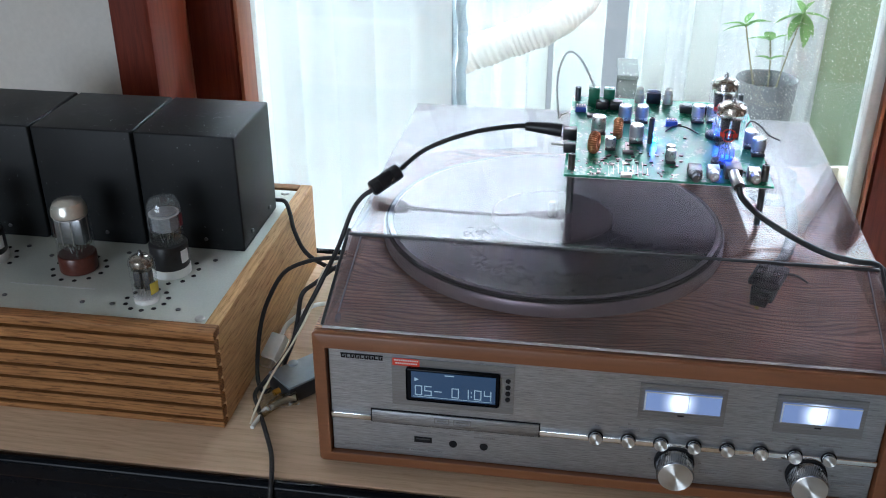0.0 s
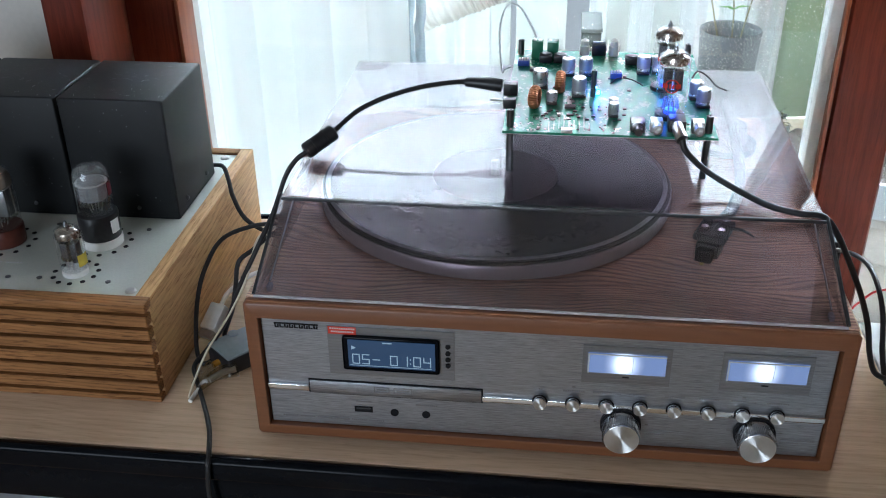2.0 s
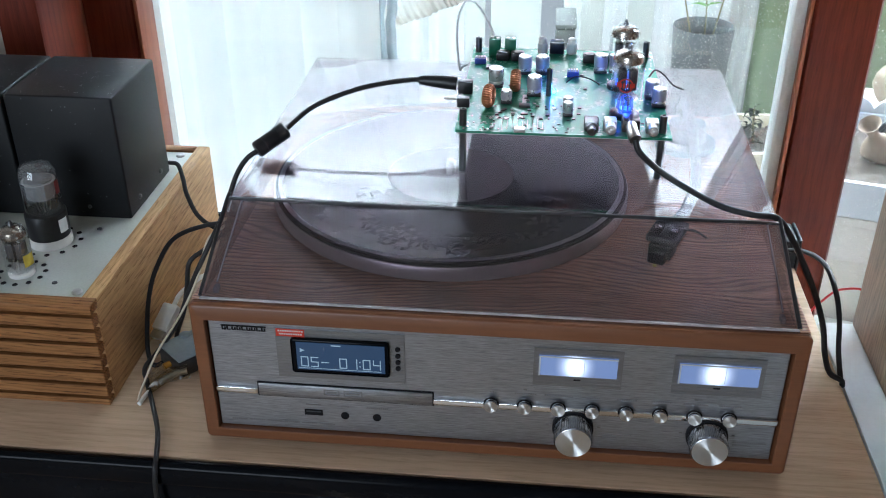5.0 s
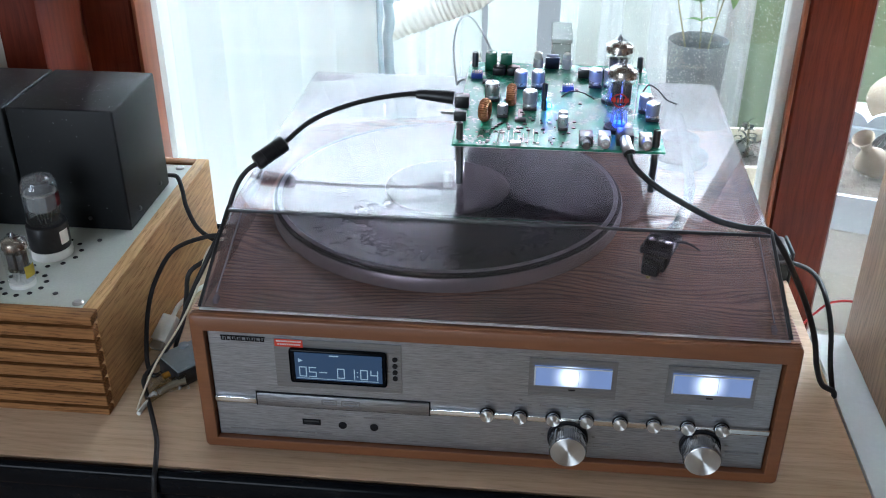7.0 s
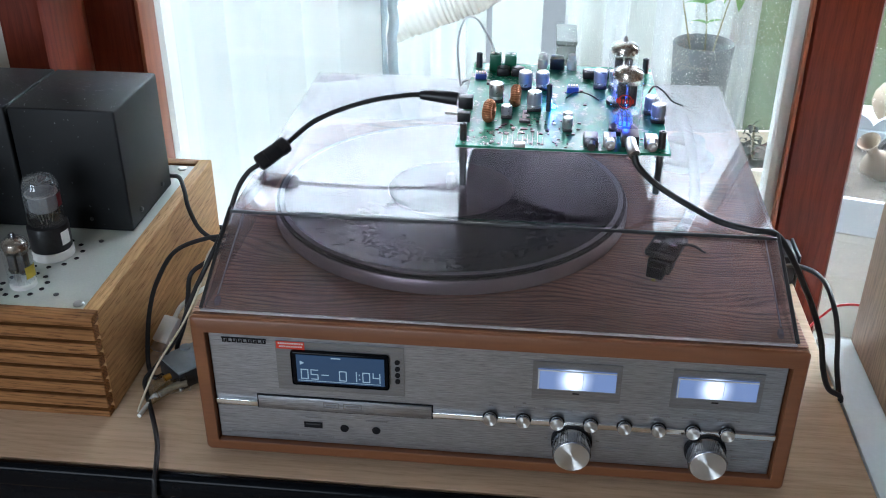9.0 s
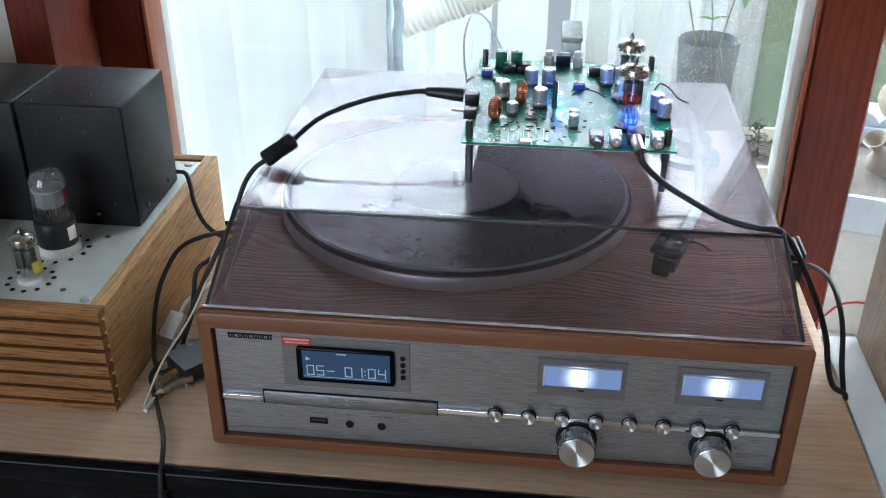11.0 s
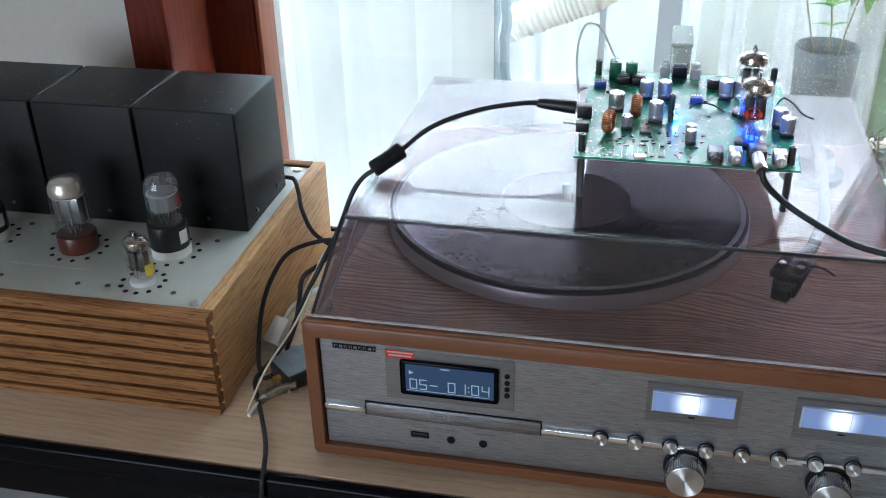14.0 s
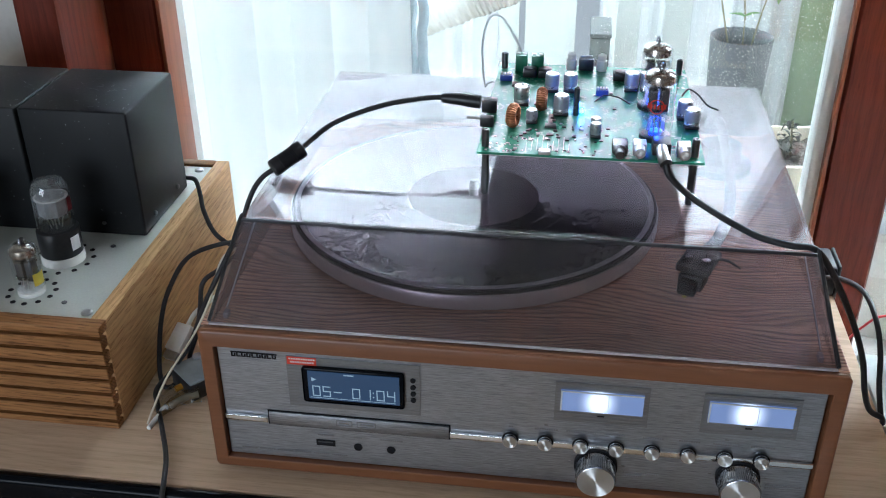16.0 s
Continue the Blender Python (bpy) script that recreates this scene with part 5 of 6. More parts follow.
def small_valve(cx, cy, z, label, group, h=0.046, r=0.0105, blue=False):
    """A nine-pin glass valve with a pointed tip."""
    ob = thing("small_valve", (cx, cy, z), label, "vacuum tube", group)
    part("socket", lathe([(0, 0), (r - 0.0006, 0), (r - 0.0006, 0.0028), (r - 0.0016, 0.0034), (0, 0.0034)], (cx, cy, z), 28), BLACK if blue else CERAMIC, ob)
    g0 = 0.0042
    glass = [(0, g0), (r * 0.9, g0), (r, g0 + 0.0015), (r, h - 0.0065), (r * 0.93, h - 0.0035), (r * 0.6, h - 0.001), (0.0022, h), (0.0012, h + 0.0035), (0.0, h + 0.0045)]
    part("glass", lathe(glass, (cx, cy, z), 36), TUBE_GLASS, ob, "clear glass envelope")
    gr = r - 0.0011
    part("getter", lathe([(gr, h - 0.0090), (gr, h - 0.0065), (gr * 0.92, h - 0.0038), (gr * 0.6, h - 0.0014), (0.0, h - 0.0006)], (cx, cy, z), 36), GETTER_DARK, ob, "silvery getter coating")
    part("tip", lathe([(0.0021, h), (0.0011, h + 0.0034), (0, h + 0.0042)], (cx, cy, z), 12), GUNMETAL, ob)
    part("mica", lathe([(0, 0), (r - 0.002, 0), (r - 0.002, 0.0005), (0, 0.0005)], (cx, cy, z + h - 0.013), 24), CLEAR_PL, ob)
    part("mica", lathe([(0, 0), (r - 0.002, 0), (r - 0.002, 0.0005), (0, 0.0005)], (cx, cy, z + 0.0145), 24), CLEAR_PL, ob)
    for q in (-1, 1):
        part("anode", box(cx + q * 0.0038 - 0.003, cx + q * 0.0038 + 0.003, cy - 0.004, cy + 0.004, z + (0.0205 if blue else 0.011), z + h - 0.0140, 0.001), DARK_GREY, ob)
    for k in range(9):
        a = 2 * math.pi * k / 10
        part("pin", tube([(cx + 0.0058 * math.cos(a), cy + 0.0058 * math.sin(a), z + 0.0056), (cx + 0.005 * math.cos(a), cy + 0.005 * math.sin(a), z + 0.0140)], 0.0005, 6, 2), STEEL, ob)
    if blue:
        part("led", lathe([(0, 0), (0.0046, 0), (0.0044, 0.0008), (0.0018, 0.0014), (0, 0.0028)], (cx, cy, z + 0.0050), 18), BLUE_LED, ob, "blue glowing lamp under the valve")
        mark = bmesh.new()
        for q in range(24):
            ring = []
            for w, rr in ((q, 0.0052), (q + 1, 0.0052), (q + 1, 0.0044), (q, 0.0044)):
                u, h2 = rr * math.cos(2 * math.pi * w / 24), rr * math.sin(2 * math.pi * w / 24)
                a = radians(-98) + u / r
                ring.append(mark.verts.new((cx + (r + 0.0002) * math.cos(a), cy + (r + 0.0002) * math.sin(a), z + 0.0268 + h2)))
            mark.faces.new(ring)
        for q in range(6):
            for z0, z1 in ((0.0252, 0.0285),):
                a0 = radians(-98) + (-0.0066 + q * 0.0023) / r
                a1 = a0 + 0.0014 / r
                mark.faces.new([mark.verts.new((cx + (r + 0.0003) * math.cos(a), cy + (r + 0.0003) * math.sin(a), z + h2)) for a, h2 in ((a0, z0), (a1, z0), (a1, z1), (a0, z1))])
        part("red_print", mark, RED, ob, "red printed round mark")
    else:
        bm = bmesh.new()
        prev = None
        for k in range(7):
            a = radians(-42 + k * 9)
            row = [bm.verts.new((cx + (r + 0.0002) * math.cos(a), cy + (r + 0.0002) * math.sin(a), z + q)) for q in (0.0090, 0.0190)]
            if prev:
                bm.faces.new([prev[0], row[0], row[1], prev[1]]).smooth = True
            prev = row
        part("yellow_print", bm, YELLOW, ob, "yellow printed label")
    return ob


sv = small_valve(-0.1700, 0.0755, PZT, "small glass valve with yellow printing on the amplifier", "amplifier valves", h=0.0415)
copy_thing(sv, pose(-0.3350, 0.0755, PZT))

# ---- circuit board on four pillars ----
BZ = 0.2045
board = thing("circuit_board", (0.233, 0.20, 0.169), "green valve circuit board on metal pillars", "circuit board")
pcb = part("board", box(0.1575, 0.3085, 0.1100, 0.2920, BZ - 0.0016, BZ), PCB, board, "glossy green circuit board")
# pale sheet added below the board to brighten its reflection in the cover
part("pale_underside", box(0.1580, 0.3080, 0.1105, 0.2915, BZ - 0.0022, BZ - 0.0017), PALE_UNDERSIDE, board, "added pale sheet that brightens the board's reflection")
for sx5 in (0.1625, 0.3025):
    for sy5 in (0.1200, 0.2800):
        part("pillar", lathe([(0, 0), (0.0026, 0), (0.0026, 0.0332), (0, 0.0332)], (sx5, sy5, 0.1692), 6, flat=True), GUNMETAL, board, "hexagonal metal pillar")
        part("pillar", lathe([(0.0014, 0.0), (0.0026, 0), (0.0026, 0.0122), (0.0021, 0.0126), (0.0013, 0.0126), (0.0013, 0.010)], (sx5, sy5, BZ + 0.0002), 12), GUNMETAL, board)
part("pillar", lathe([(0, 0), (0.0021, 0), (0.0021, 0.021), (0.0012, 0.0214), (0, 0.019)], (0.2225, 0.1840, BZ), 12), GUNMETAL, board)


def can(cx, cy, r, h, sleeve=SLEEVE, name="capacitor"):
    c = part(name, lathe([(0, 0.0025), (r * 0.97, 0.0025), (r, 0.0032), (r, h * 0.30), (r * 0.95, h * 0.33), (r, h * 0.36), (r, h - 0.001), (r * 0.94, h), (0, h - 0.0003)], (cx, cy, BZ), 28), CAN, board)
    if sleeve:
        part("sleeve", lathe([(r + 0.0002, h * 0.37), (r + 0.0002, h * 0.92)], (cx, cy, BZ), 28), sleeve, c)
    part("seat", box(cx - r, cx + r, cy - r, cy + r, BZ, BZ + 0.0024, 0.0008), BLACK, c)
    return c


for cx, cy, r, h in ((0.2030, 0.2310, 0.0052, 0.0145), (0.2170, 0.2320, 0.0052, 0.0145), (0.2635, 0.2400, 0.0052, 0.0145),
                     (0.2115, 0.1845, 0.0054, 0.0150), (0.3000, 0.1860, 0.0050, 0.0140), (0.3040, 0.1705, 0.0052, 0.0140), (0.2755, 0.2420, 0.0050, 0.0140)):
    can(cx, cy, r, h)
can(0.1815, 0.2010, 0.0058, 0.0145, None)
can(0.1912, 0.1660, 0.0040, 0.0100)
can(0.2368, 0.1450, 0.0036, 0.0105, None)
can(0.2368, 0.1545, 0.0036, 0.0105, None)


def toroid(cx, cy, turn):
    """A wound ring coil standing on edge."""
    bm = bmesh.new()
    rows = []
    for i in range(60):
        a = 2 * math.pi * i / 60
        rr = 0.0030 + (0.00035 if i % 2 else 0.0)
        rows.append([(0.0056 * math.cos(a) + rr * math.cos(b3) * math.cos(a), 1.15 * rr * math.sin(b3), 0.0056 * math.sin(a) + rr * math.cos(b3) * math.sin(a)) for b3 in [2 * math.pi * k / 10 for k in range(10)]])
    vs = [[bm.verts.new(p) for p in row] for row in rows]
    for i in range(60):
        for k in range(10):
            bm.faces.new([vs[i][k], vs[(i + 1) % 60][k], vs[(i + 1) % 60][(k + 1) % 10], vs[i][(k + 1) % 10]])
    bmesh.ops.recalc_face_normals(bm, faces=bm.faces[:])
    bm.transform(Matrix.Translation((cx, cy, BZ + 0.0088)) @ Matrix.Rotation(radians(turn), 4, "Z"))
    return bm


part("coil", toroid(0.1785, 0.1560, 76), COPPER, board, "copper-wound ring coil")
part("coil", toroid(0.1970, 0.1900, 86), COPPER, board)
for tx in (0.1765, 0.1895):
    t2 = part("terminal_block", box(tx - 0.0048, tx + 0.0048, 0.2690, 0.2790, BZ, BZ + 0.0145, 0.0006), GREEN_PL, board, "green screw terminal")
    for q in (-0.0024, 0.0024):
        part("screw", lathe([(0.0016, 0), (0.0016, 0.0006), (0, 0.0006)], (tx + q, 0.274, BZ + 0.0145), 12), STEEL, t2)
for rx in (0.1840, 0.1960, 0.2555, 0.2690):
    ind = part("inductor", box(rx - 0.0054, rx + 0.0054, 0.2576, 0.2684, BZ, BZ + 0.0064, 0.0012), BLACK, board, "black square inductor")
    part("core", lathe([(0.0042, 0.0), (0.0042, 0.0007), (0.0036, 0.0008), (0, 0.0008)], (rx, 0.263, BZ + 0.0064), 24), DARK_GREY, ind)
for dx6, dy6 in ((0.1660, 0.2520), (0.2415, 0.2275)):
    ds = part("dip_switch", box(dx6 - 0.0046, dx6 + 0.0046, dy6 - 0.0035, dy6 + 0.0035, BZ, BZ + 0.0045, 0.0004), BLUE_PL, board, "blue slide switch block")
    for q in range(4):
        part("slider", box(dx6 - 0.0040 + q * 0.0021, dx6 - 0.0026 + q * 0.0021, dy6 - 0.0022, dy6 + 0.0022, BZ + 0.0045, BZ + 0.0058), PAPER, ds)
part("chip", box(0.1715, 0.1805, 0.2360, 0.2430, BZ, BZ + 0.0022, 0.0003), DARK_GREY, board)
for bx6 in (0.2165, 0.2410):
    jk = part("rear_socket", lathe([(0, 0), (0.0042, 0), (0.0042, 0.008), (0.0034, 0.0085), (0.0034, 0.0125), (0.0012, 0.0138), (0, 0.0138)], (bx6, 0.2835, BZ), 20), WHITE_PL, board, "white upright socket")
sl = part("regulator", box(0.2225, 0.2345, 0.2800, 0.2850, BZ, BZ + 0.0095, 0.0006), BLACK, board)
part("tab", box(0.2235, 0.2335, 0.2851, 0.2862, BZ + 0.004, BZ + 0.0112), STEEL, sl)
# front connectors
pot = part("volume_pot", box(0.2480, 0.2580, 0.1170, 0.1300, BZ, BZ + 0.0068, 0.001), GUNMETAL, board, "small metal control")
part("bush", lathe([(0.0044, 0), (0.0044, 0.003), (0.0030, 0.0035), (0.0030, 0.010), (0.0026, 0.0105), (0, 0.0105)], (0.2530, 0.1170, BZ + 0.0038), 18, "y"), GUNMETAL, pot)
for rx in (0.2660, 0.2950):
    rc = part("phono_socket", box(rx - 0.0043, rx + 0.0043, 0.1165, 0.1265, BZ, BZ + 0.0084, 0.0006), STEEL, board, "metal phono socket")
    part("barrel", lathe([(0.0036, 0), (0.0036, 0.0075), (0.0022, 0.0077), (0, 0.004)], (rx, 0.1165, BZ + 0.0050), 18, "y"), STEEL, rc)
part("headphone_socket", box(0.2745, 0.2865, 0.1180, 0.1330, BZ, BZ + 0.0085, 0.0006), BLACK, board)
part("micro_usb", box(0.1990, 0.2070, 0.1095, 0.1150, BZ, BZ + 0.0030, 0.0006), STEEL, board)
dcj = part("power_jack", box(0.1535, 0.1645, 0.1795, 0.1885, BZ, BZ + 0.0095, 0.0008), BLACK, board, "black power jack")
swi = part("toggle_switch", box(0.1550, 0.1645, 0.1525, 0.1595, BZ, BZ + 0.0072, 0.0006), BLACK, board, "small black toggle switch")
part("lever", tube([(0.1550, 0.1560, BZ + 0.0052), (0.1495, 0.1560, BZ + 0.0056), (0.1455, 0.1562, BZ + 0.0056)], 0.0011, 8), STEEL, swi)

# printed patch with small parts
for k in range(9):
    part("print_track", box(0.1900 + 0.0036 * k, 0.1904 + 0.0036 * k, 0.1135 + 0.002 * (k % 3), 0.130 + 0.004 * (k % 4), BZ + 0.0001, BZ + 0.0003), SILK, board)
rnd = random.Random(11)
for k in range(96):
    x, y = rnd.uniform(0.163, 0.300), rnd.uniform(0.1125, 0.275)
    if k < 60:
        x, y = rnd.uniform(0.178, 0.246), rnd.uniform(0.1125, 0.165)
    w, d, h = rnd.choice(((0.0010, 0.0005, 0.0005), (0.0005, 0.0010, 0.0006), (0.0013, 0.0011, 0.0008)))
    part("chip_part", box(x - w, x + w, y - d, y + d, BZ + 0.0003, BZ + 0.0003 + h), rnd.choice((BLACK, BLACK, BLACK, STEEL, DARK_GREY, PAPER)), board)
for k in range(26):
    x, y = rnd.uniform(0.160, 0.190), rnd.uniform(0.113, 0.140)
    part("solder_pad", lathe([(0, 0.0004), (0.0007, 0.0004), (0.0009, 0.0001)], (x, y, BZ), 8), STEEL, board)
part("chip", box(0.2010, 0.2090, 0.1560, 0.1620, BZ + 0.0003, BZ + 0.0020, 0.0002), DARK_GREY, board)
part("chip", box(0.2030, 0.2062, 0.1625, 0.1820, BZ + 0.0003, BZ + 0.0006), PAPER, board)
part("signal_led", lathe([(0, 0), (0.0016, 0), (0.0016, 0.0022), (0.0010, 0.0034), (0, 0.0038)], (0.2265, 0.1880, BZ + 0.0003), 12), CYAN_LED, board, "bright pale blue lamp")
part("jumper_wire", tube([(0.236, 0.210, BZ + 0.001), (0.243, 0.213, BZ + 0.005), (0.253, 0.213, BZ + 0.004), (0.262, 0.208, BZ + 0.001)], 0.0005, 6), BLACK, board)
part("antenna_lead", tube([(0.3015, 0.2290, BZ + 0.001), (0.306, 0.231, BZ + 0.006), (0.313, 0.226, BZ + 0.004), (0.319, 0.214, BZ + 0.0005), (0.327, 0.208, BZ - 0.001)], 0.0007, 6), BLACK, board)

small_valve(0.2775, 0.1490, BZ, "glass valve lit blue from below on the circuit board", "board valves", h=0.0500, r=0.0113, blue=True)
small_valve(0.2780, 0.2060, BZ, "glass valve lit blue from below on the circuit board", "board valves", h=0.0500, r=0.0113, blue=True)
for ly in (0.1490, 0.2060):
    lamp = new("valve_lamp", bpy.data.lights.new("valve_lamp", "POINT"))
    lamp.data.energy, lamp.data.color, lamp.data.shadow_soft_size = 0.018, (0.03, 0.10, 1.0), 0.002
    lamp.location = (0.2777, ly, BZ + 0.0125)
lamp = new("board_lamp", bpy.data.lights.new("board_lamp", "POINT"))
lamp.data.energy, lamp.data.color, lamp.data.shadow_soft_size = 0.022, (0.05, 0.22, 1.0), 0.0015
lamp.location = (0.2265, 0.1880, BZ + 0.0062)

# ---- cables and small clutter ----
def cord(name, pts, r, mat, label, category="cable", n=10):
    return tagged(part(name, tube(pts, r, 10, n), mat, at=pts[0]), label, category)


pc = thing("power_cable", (0.017, 0.132, 0.181), "thin black power cable with a ferrite lump and plug", "cable")
part("cord", tube([(0.1275, 0.1855, 0.2125), (0.113, 0.1830, 0.2130), (0.079, 0.1740, 0.2085), (0.046, 0.1600, 0.1985), (0.025, 0.1400, 0.1850), (0.009, 0.1260, 0.1755),
                   (0.000, 0.1230, 0.1690), (-0.0085, 0.1200, 0.1560), (-0.018, 0.112, 0.130), (-0.030, 0.094, 0.104), (-0.045, 0.091, 0.074), (-0.060, 0.091, 0.040),
                   (-0.080, 0.092, 0.0105), (-0.0875, 0.078, 0.0030), (-0.080, 0.061, 0.0026), (-0.066, 0.035, 0.0026), (-0.051, 0.005, 0.0026), (-0.042, -0.022, 0.0030),
                   (-0.0405, -0.0315, -0.003), (-0.042, -0.0330, -0.030), (-0.038, -0.032, -0.080), (-0.02, -0.02, -0.2)], 0.0019, 10, 10), RUBBER, pc)
part("plug", tube([(0.1525, 0.1845, 0.2110), (0.146, 0.1848, 0.2116), (0.138, 0.1850, 0.2122), (0.128, 0.1854, 0.2126), (0.123, 0.1850, 0.2128)], lambda t: 0.0052 - 0.0028 * max(0, t - 0.35), 14), BLACK, pc, "black plug")
ends = Vector((0.0272, 0.1416, 0.1863)), Vector((0.0076, 0.1254, 0.1753))
lump = tube([ends[0].lerp(ends[1], k / 60) for k in range(61)], lambda t: 0.0066 - (0.0016 if min(t, 1 - t) < 0.01 else 0.0005 if min(t, 1 - t) < 0.04 else 0.0006 if 0.30 < t < 0.74 and int(t * 36) % 2 else 0.0), 20, smooth=False)
part("ferrite", lump, BLACK, pc, "ribbed black ferrite lump")
cord("speaker_lead", [(-0.119, 0.262, 0.096), (-0.106, 0.250, 0.100), (-0.097, 0.235, 0.094), (-0.089, 0.220, 0.084), (-0.075, 0.210, 0.067), (-0.050, 0.215, 0.050), (-0.02, 0.24, 0.030), (-0.015, 0.30, 0.004)], 0.0020, RUBBER, "black lead from the amplifier to behind the stereo")
cord("signal_cable", [(-0.016, 0.19, 0.075), (-0.030, 0.160, 0.0930), (-0.055, 0.162, 0.0880), (-0.075, 0.143, 0.0850), (-0.085, 0.123, 0.0680), (-0.0905, 0.112, 0.0460), (-0.0915, 0.100, 0.0200), (-0.0885, 0.090, 0.0050), (-0.080, 0.082, 0.0024), (-0.07, 0.10, 0.002)], 0.0019, RUBBER, "looping black signal cable beside the stereo")
cord("signal_cable", [(-0.016, 0.17, 0.080), (-0.025, 0.135, 0.0990), (-0.040, 0.117, 0.0920), (-0.050, 0.108, 0.0850), (-0.055, 0.108, 0.0630), (-0.060, 0.107, 0.0410), (-0.070, 0.109, 0.0160), (-0.074, 0.115, 0.0024)], 0.0019, RUBBER, "looping black signal cable beside the stereo")
cord("white_cable", [(-0.016, 0.15, 0.10), (-0.028, 0.104, 0.113), (-0.038, 0.090, 0.083), (-0.053, 0.085, 0.053), (-0.068, 0.062, 0.030), (-0.0765, 0.047, 0.010), (-0.0785, 0.038, 0.0022)], 0.0009, CREAM, "thin white cable hanging down to the desk")
plug = thing("white_plug", (-0.084, 0.130, 0.0), "white rectangular cable plug lying beside the amplifier", "plug")
spin = Matrix.Translation((-0.0850, 0.128, 0.0165)) @ Matrix.Rotation(radians(-18), 4, "Z") @ Matrix.Rotation(radians(34), 4, "X")
bm = box(-0.0075, 0.0075, -0.012, 0.012, -0.005, 0.005, 0.0015)
bm.transform(spin)
part("shell", bm, WHITE_PL, plug)
bm = box(-0.0062, 0.0062, -0.0190, -0.0122, -0.0030, 0.0030, 0.0004)
bm.transform(spin)
part("contact", bm, STEEL, plug)
part("lead", tube([(-0.082, 0.137, 0.0230), (-0.076, 0.150, 0.031), (-0.055, 0.175, 0.036), (-0.02, 0.21, 0.012)], 0.002, 8), WHITE_PL, plug)
ad = thing("adapter_box", (-0.050, 0.0965, 0.0), "small black adapter box with grey top and button", "adapter")
spin = Matrix.Translation((-0.050, 0.0965, 0)) @ Matrix.Rotation(radians(48.7), 4, "Z")
bm = box(-0.025, 0.025, -0.0165, 0.0165, 0.0018, 0.0165, 0.002)
bm.transform(spin)
part("body", bm, BLACK, ad)
bm = box(-0.0245, 0.0245, -0.0160, 0.0160, 0.0166, 0.0186, 0.0008)
bm.transform(spin)
part("top_plate", bm, GREY_TOP, ad, "grey top")
part("button", lathe([(0, 0.0), (0.0044, 0), (0.0044, 0.0012), (0.0034, 0.0018), (0, 0.0020)], (-0.0610, 0.1030, 0.0186), 24), GREY_TOP, ad)
for q in (-0.018, 0.018):
    bm = box(q - 0.003, q + 0.003, -0.012, 0.012, 0.0, 0.0019)
    bm.transform(spin)
    part("foot", bm, RUBBER, ad)
cp = thing("clear_plug", (-0.060, 0.066, 0.0), "clear plastic phono plugs with an amber ring", "plug")
part("barrel", tube([(-0.0490, 0.0710, 0.0085), (-0.0560, 0.0670, 0.0080), (-0.0635, 0.0620, 0.0072), (-0.0690, 0.0560, 0.0050), (-0.0735, 0.0480, 0.0032)], lambda t: 0.0068 * (1 - 0.6 * t), 12), CREAM_PL, cp)
part("core", tube([(-0.0500, 0.0705, 0.0082), (-0.0580, 0.0660, 0.0078), (-0.0680, 0.0570, 0.0055)], 0.0028, 10), STEEL, cp)
part("ring", tube([(-0.0630, 0.0800, 0.0090), (-0.0675, 0.0760, 0.0085), (-0.0700, 0.0735, 0.0080)], 0.0026, 12), AMBER, cp, "amber ring")
part("barrel", tube([(-0.0702, 0.0733, 0.0080), (-0.0735, 0.0680, 0.0066), (-0.0770, 0.0610, 0.0046), (-0.0800, 0.0540, 0.0028)], lambda t: 0.0050 * (1 - 0.5 * t), 12), CLEAR_PL, cp)
part("tail", tube([(-0.0735, 0.0480, 0.0030), (-0.0750, 0.0420, 0.0024), (-0.0760, 0.0340, 0.0020)], 0.0018, 8), WHITE_PL, cp)

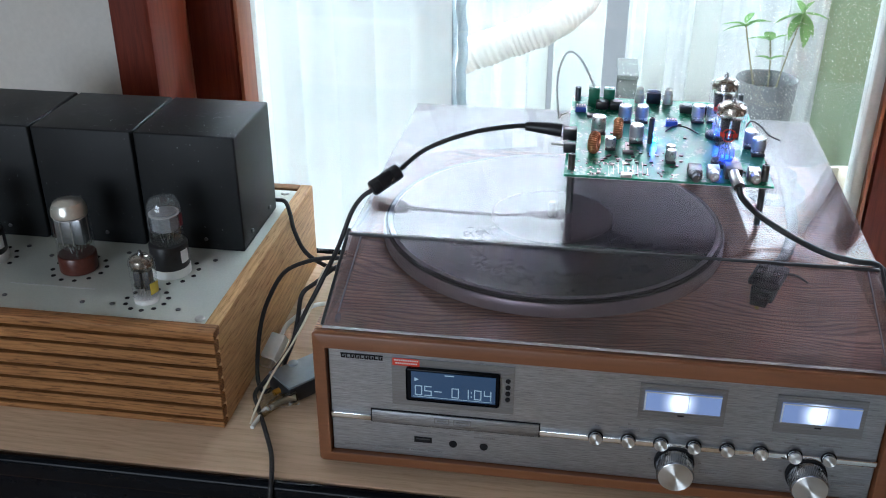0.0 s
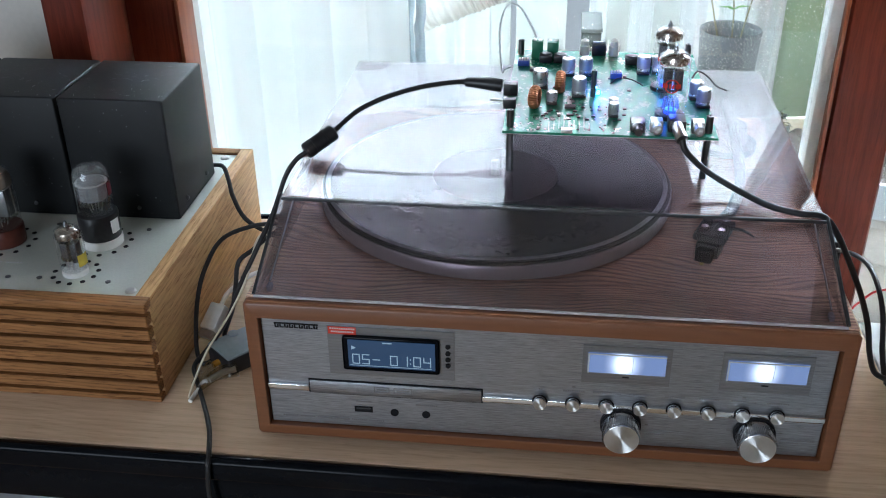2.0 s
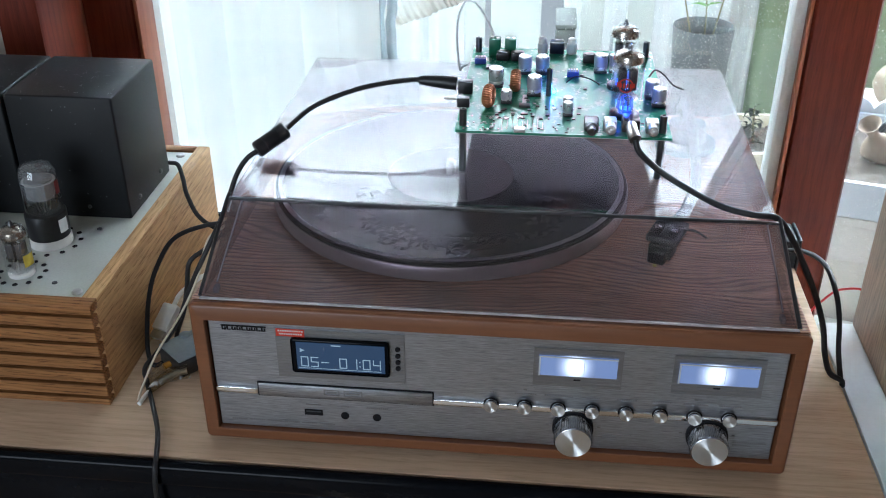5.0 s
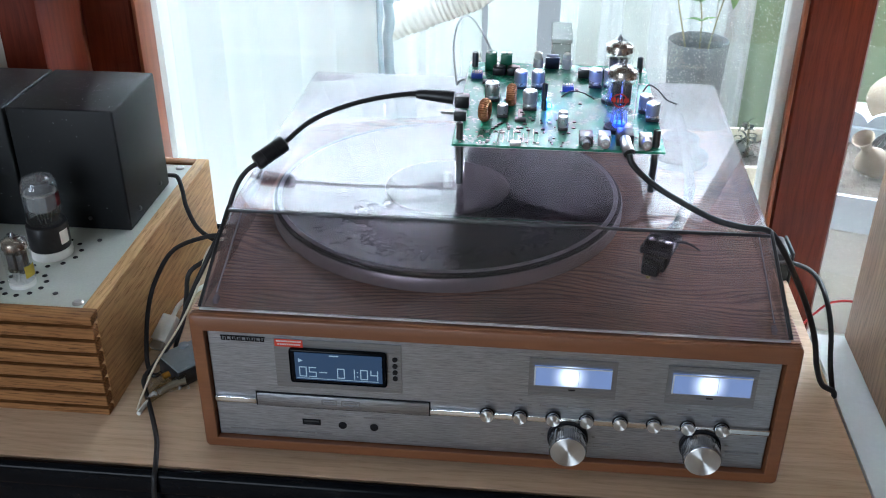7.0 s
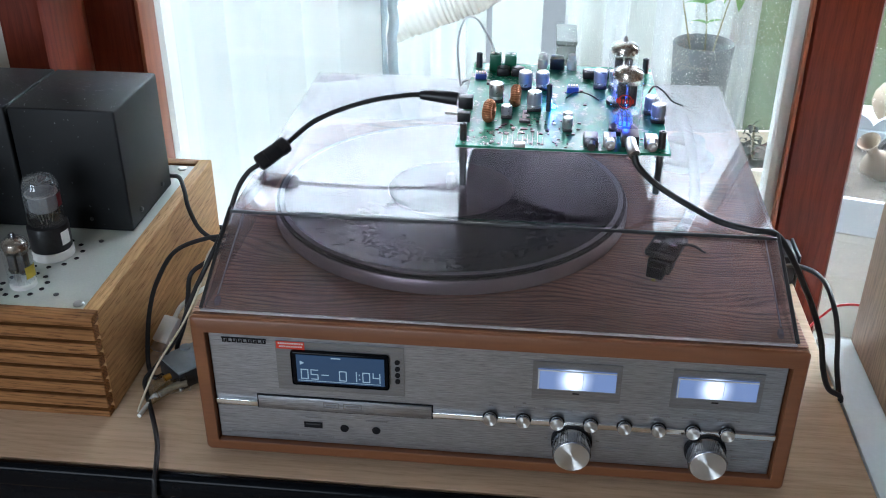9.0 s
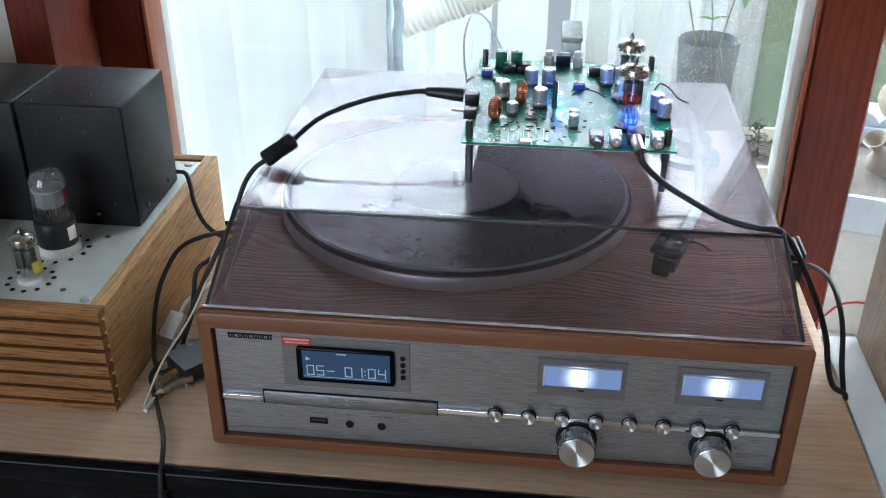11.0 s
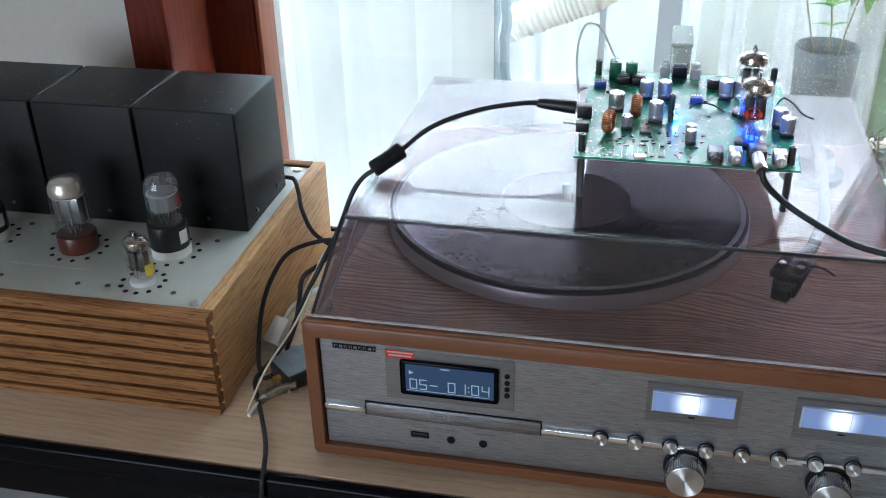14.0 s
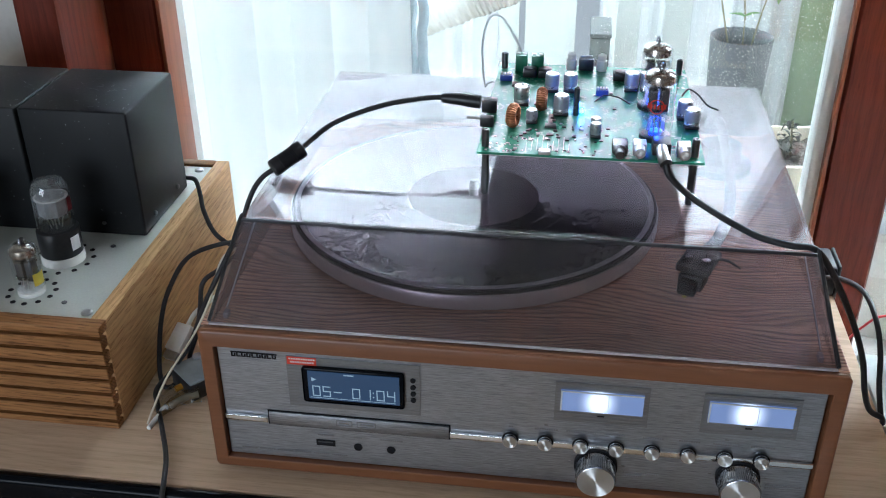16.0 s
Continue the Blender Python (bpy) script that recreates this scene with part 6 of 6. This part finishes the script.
ac = thing("audio_cable", (0.281, 0.115, 0.209), "black audio cable with metal plug draped over the cover", "cable")
part("plug", tube([(0.2805, 0.1180, BZ + 0.0048), (0.2805, 0.1120, BZ + 0.0048), (0.2815, 0.1040, BZ + 0.0035), (0.2825, 0.1010, BZ + 0.0022)], 0.0042, 14, 6), STEEL, ac, "silver metal plug")
part("cord", tube([(0.2825, 0.1010, 0.2065), (0.2860, 0.0985, 0.1985), (0.3010, 0.0985, 0.1850), (0.3200, 0.0900, 0.1765), (0.3410, 0.0720, 0.1732), (0.3600, 0.0640, 0.1722), (0.3770, 0.0660, 0.1690),
                   (0.3925, 0.0740, 0.1480), (0.4110, 0.0910, 0.1140), (0.4250, 0.1020, 0.0860), (0.4350, 0.1040, 0.0600), (0.4400, 0.1010, 0.0370), (0.4495, 0.1080, 0.0150), (0.4610, 0.1130, 0.0050), (0.4632, 0.1140, -0.0010)], 0.0022, 12, 10), RUBBER, ac)
cord("speaker_lead", [(0.440, 0.290, 0.020), (0.445, 0.271, 0.0300), (0.450, 0.247, 0.0440), (0.455, 0.214, 0.0570), (0.458, 0.189, 0.0600), (0.460, 0.164, 0.0530), (0.462, 0.149, 0.0370), (0.463, 0.138, 0.0150), (0.4635, 0.122, 0.0000)], 0.0021, RUBBER, "black lead looping over the desk's end")
soc = thing("power_socket", (0.455, 0.31, 0.0), "black plastic socket block on the desk's corner", "socket")
part("body", box(0.436, 0.4610, 0.288, 0.326, 0.0, 0.030, 0.003), RUBBER, soc)
part("flap", box(0.4612, 0.4640, 0.289, 0.325, -0.004, 0.0310, 0.001), RUBBER, soc)
cord("red_wire", [(0.47, 0.36, -0.16), (0.52, 0.40, -0.118), (0.530, 0.40, -0.103), (0.548, 0.40, -0.087), (0.575, 0.38, -0.080), (0.60, 0.30, -0.085), (0.60, 0.206, -0.07)], 0.0013, RED_WIRE, "thin red wire running to the speaker")
cord("antenna_wire", [(0.1560, 0.250, 0.2035), (0.1500, 0.265, 0.196), (0.1465, 0.278, 0.190), (0.1435, 0.280, 0.219), (0.1460, 0.280, 0.238), (0.1515, 0.280, 0.2475), (0.1600, 0.280, 0.2455), (0.1680, 0.280, 0.2340), (0.1760, 0.279, 0.2185)], 0.0008, PALE, "thin pale wire looping above the board")
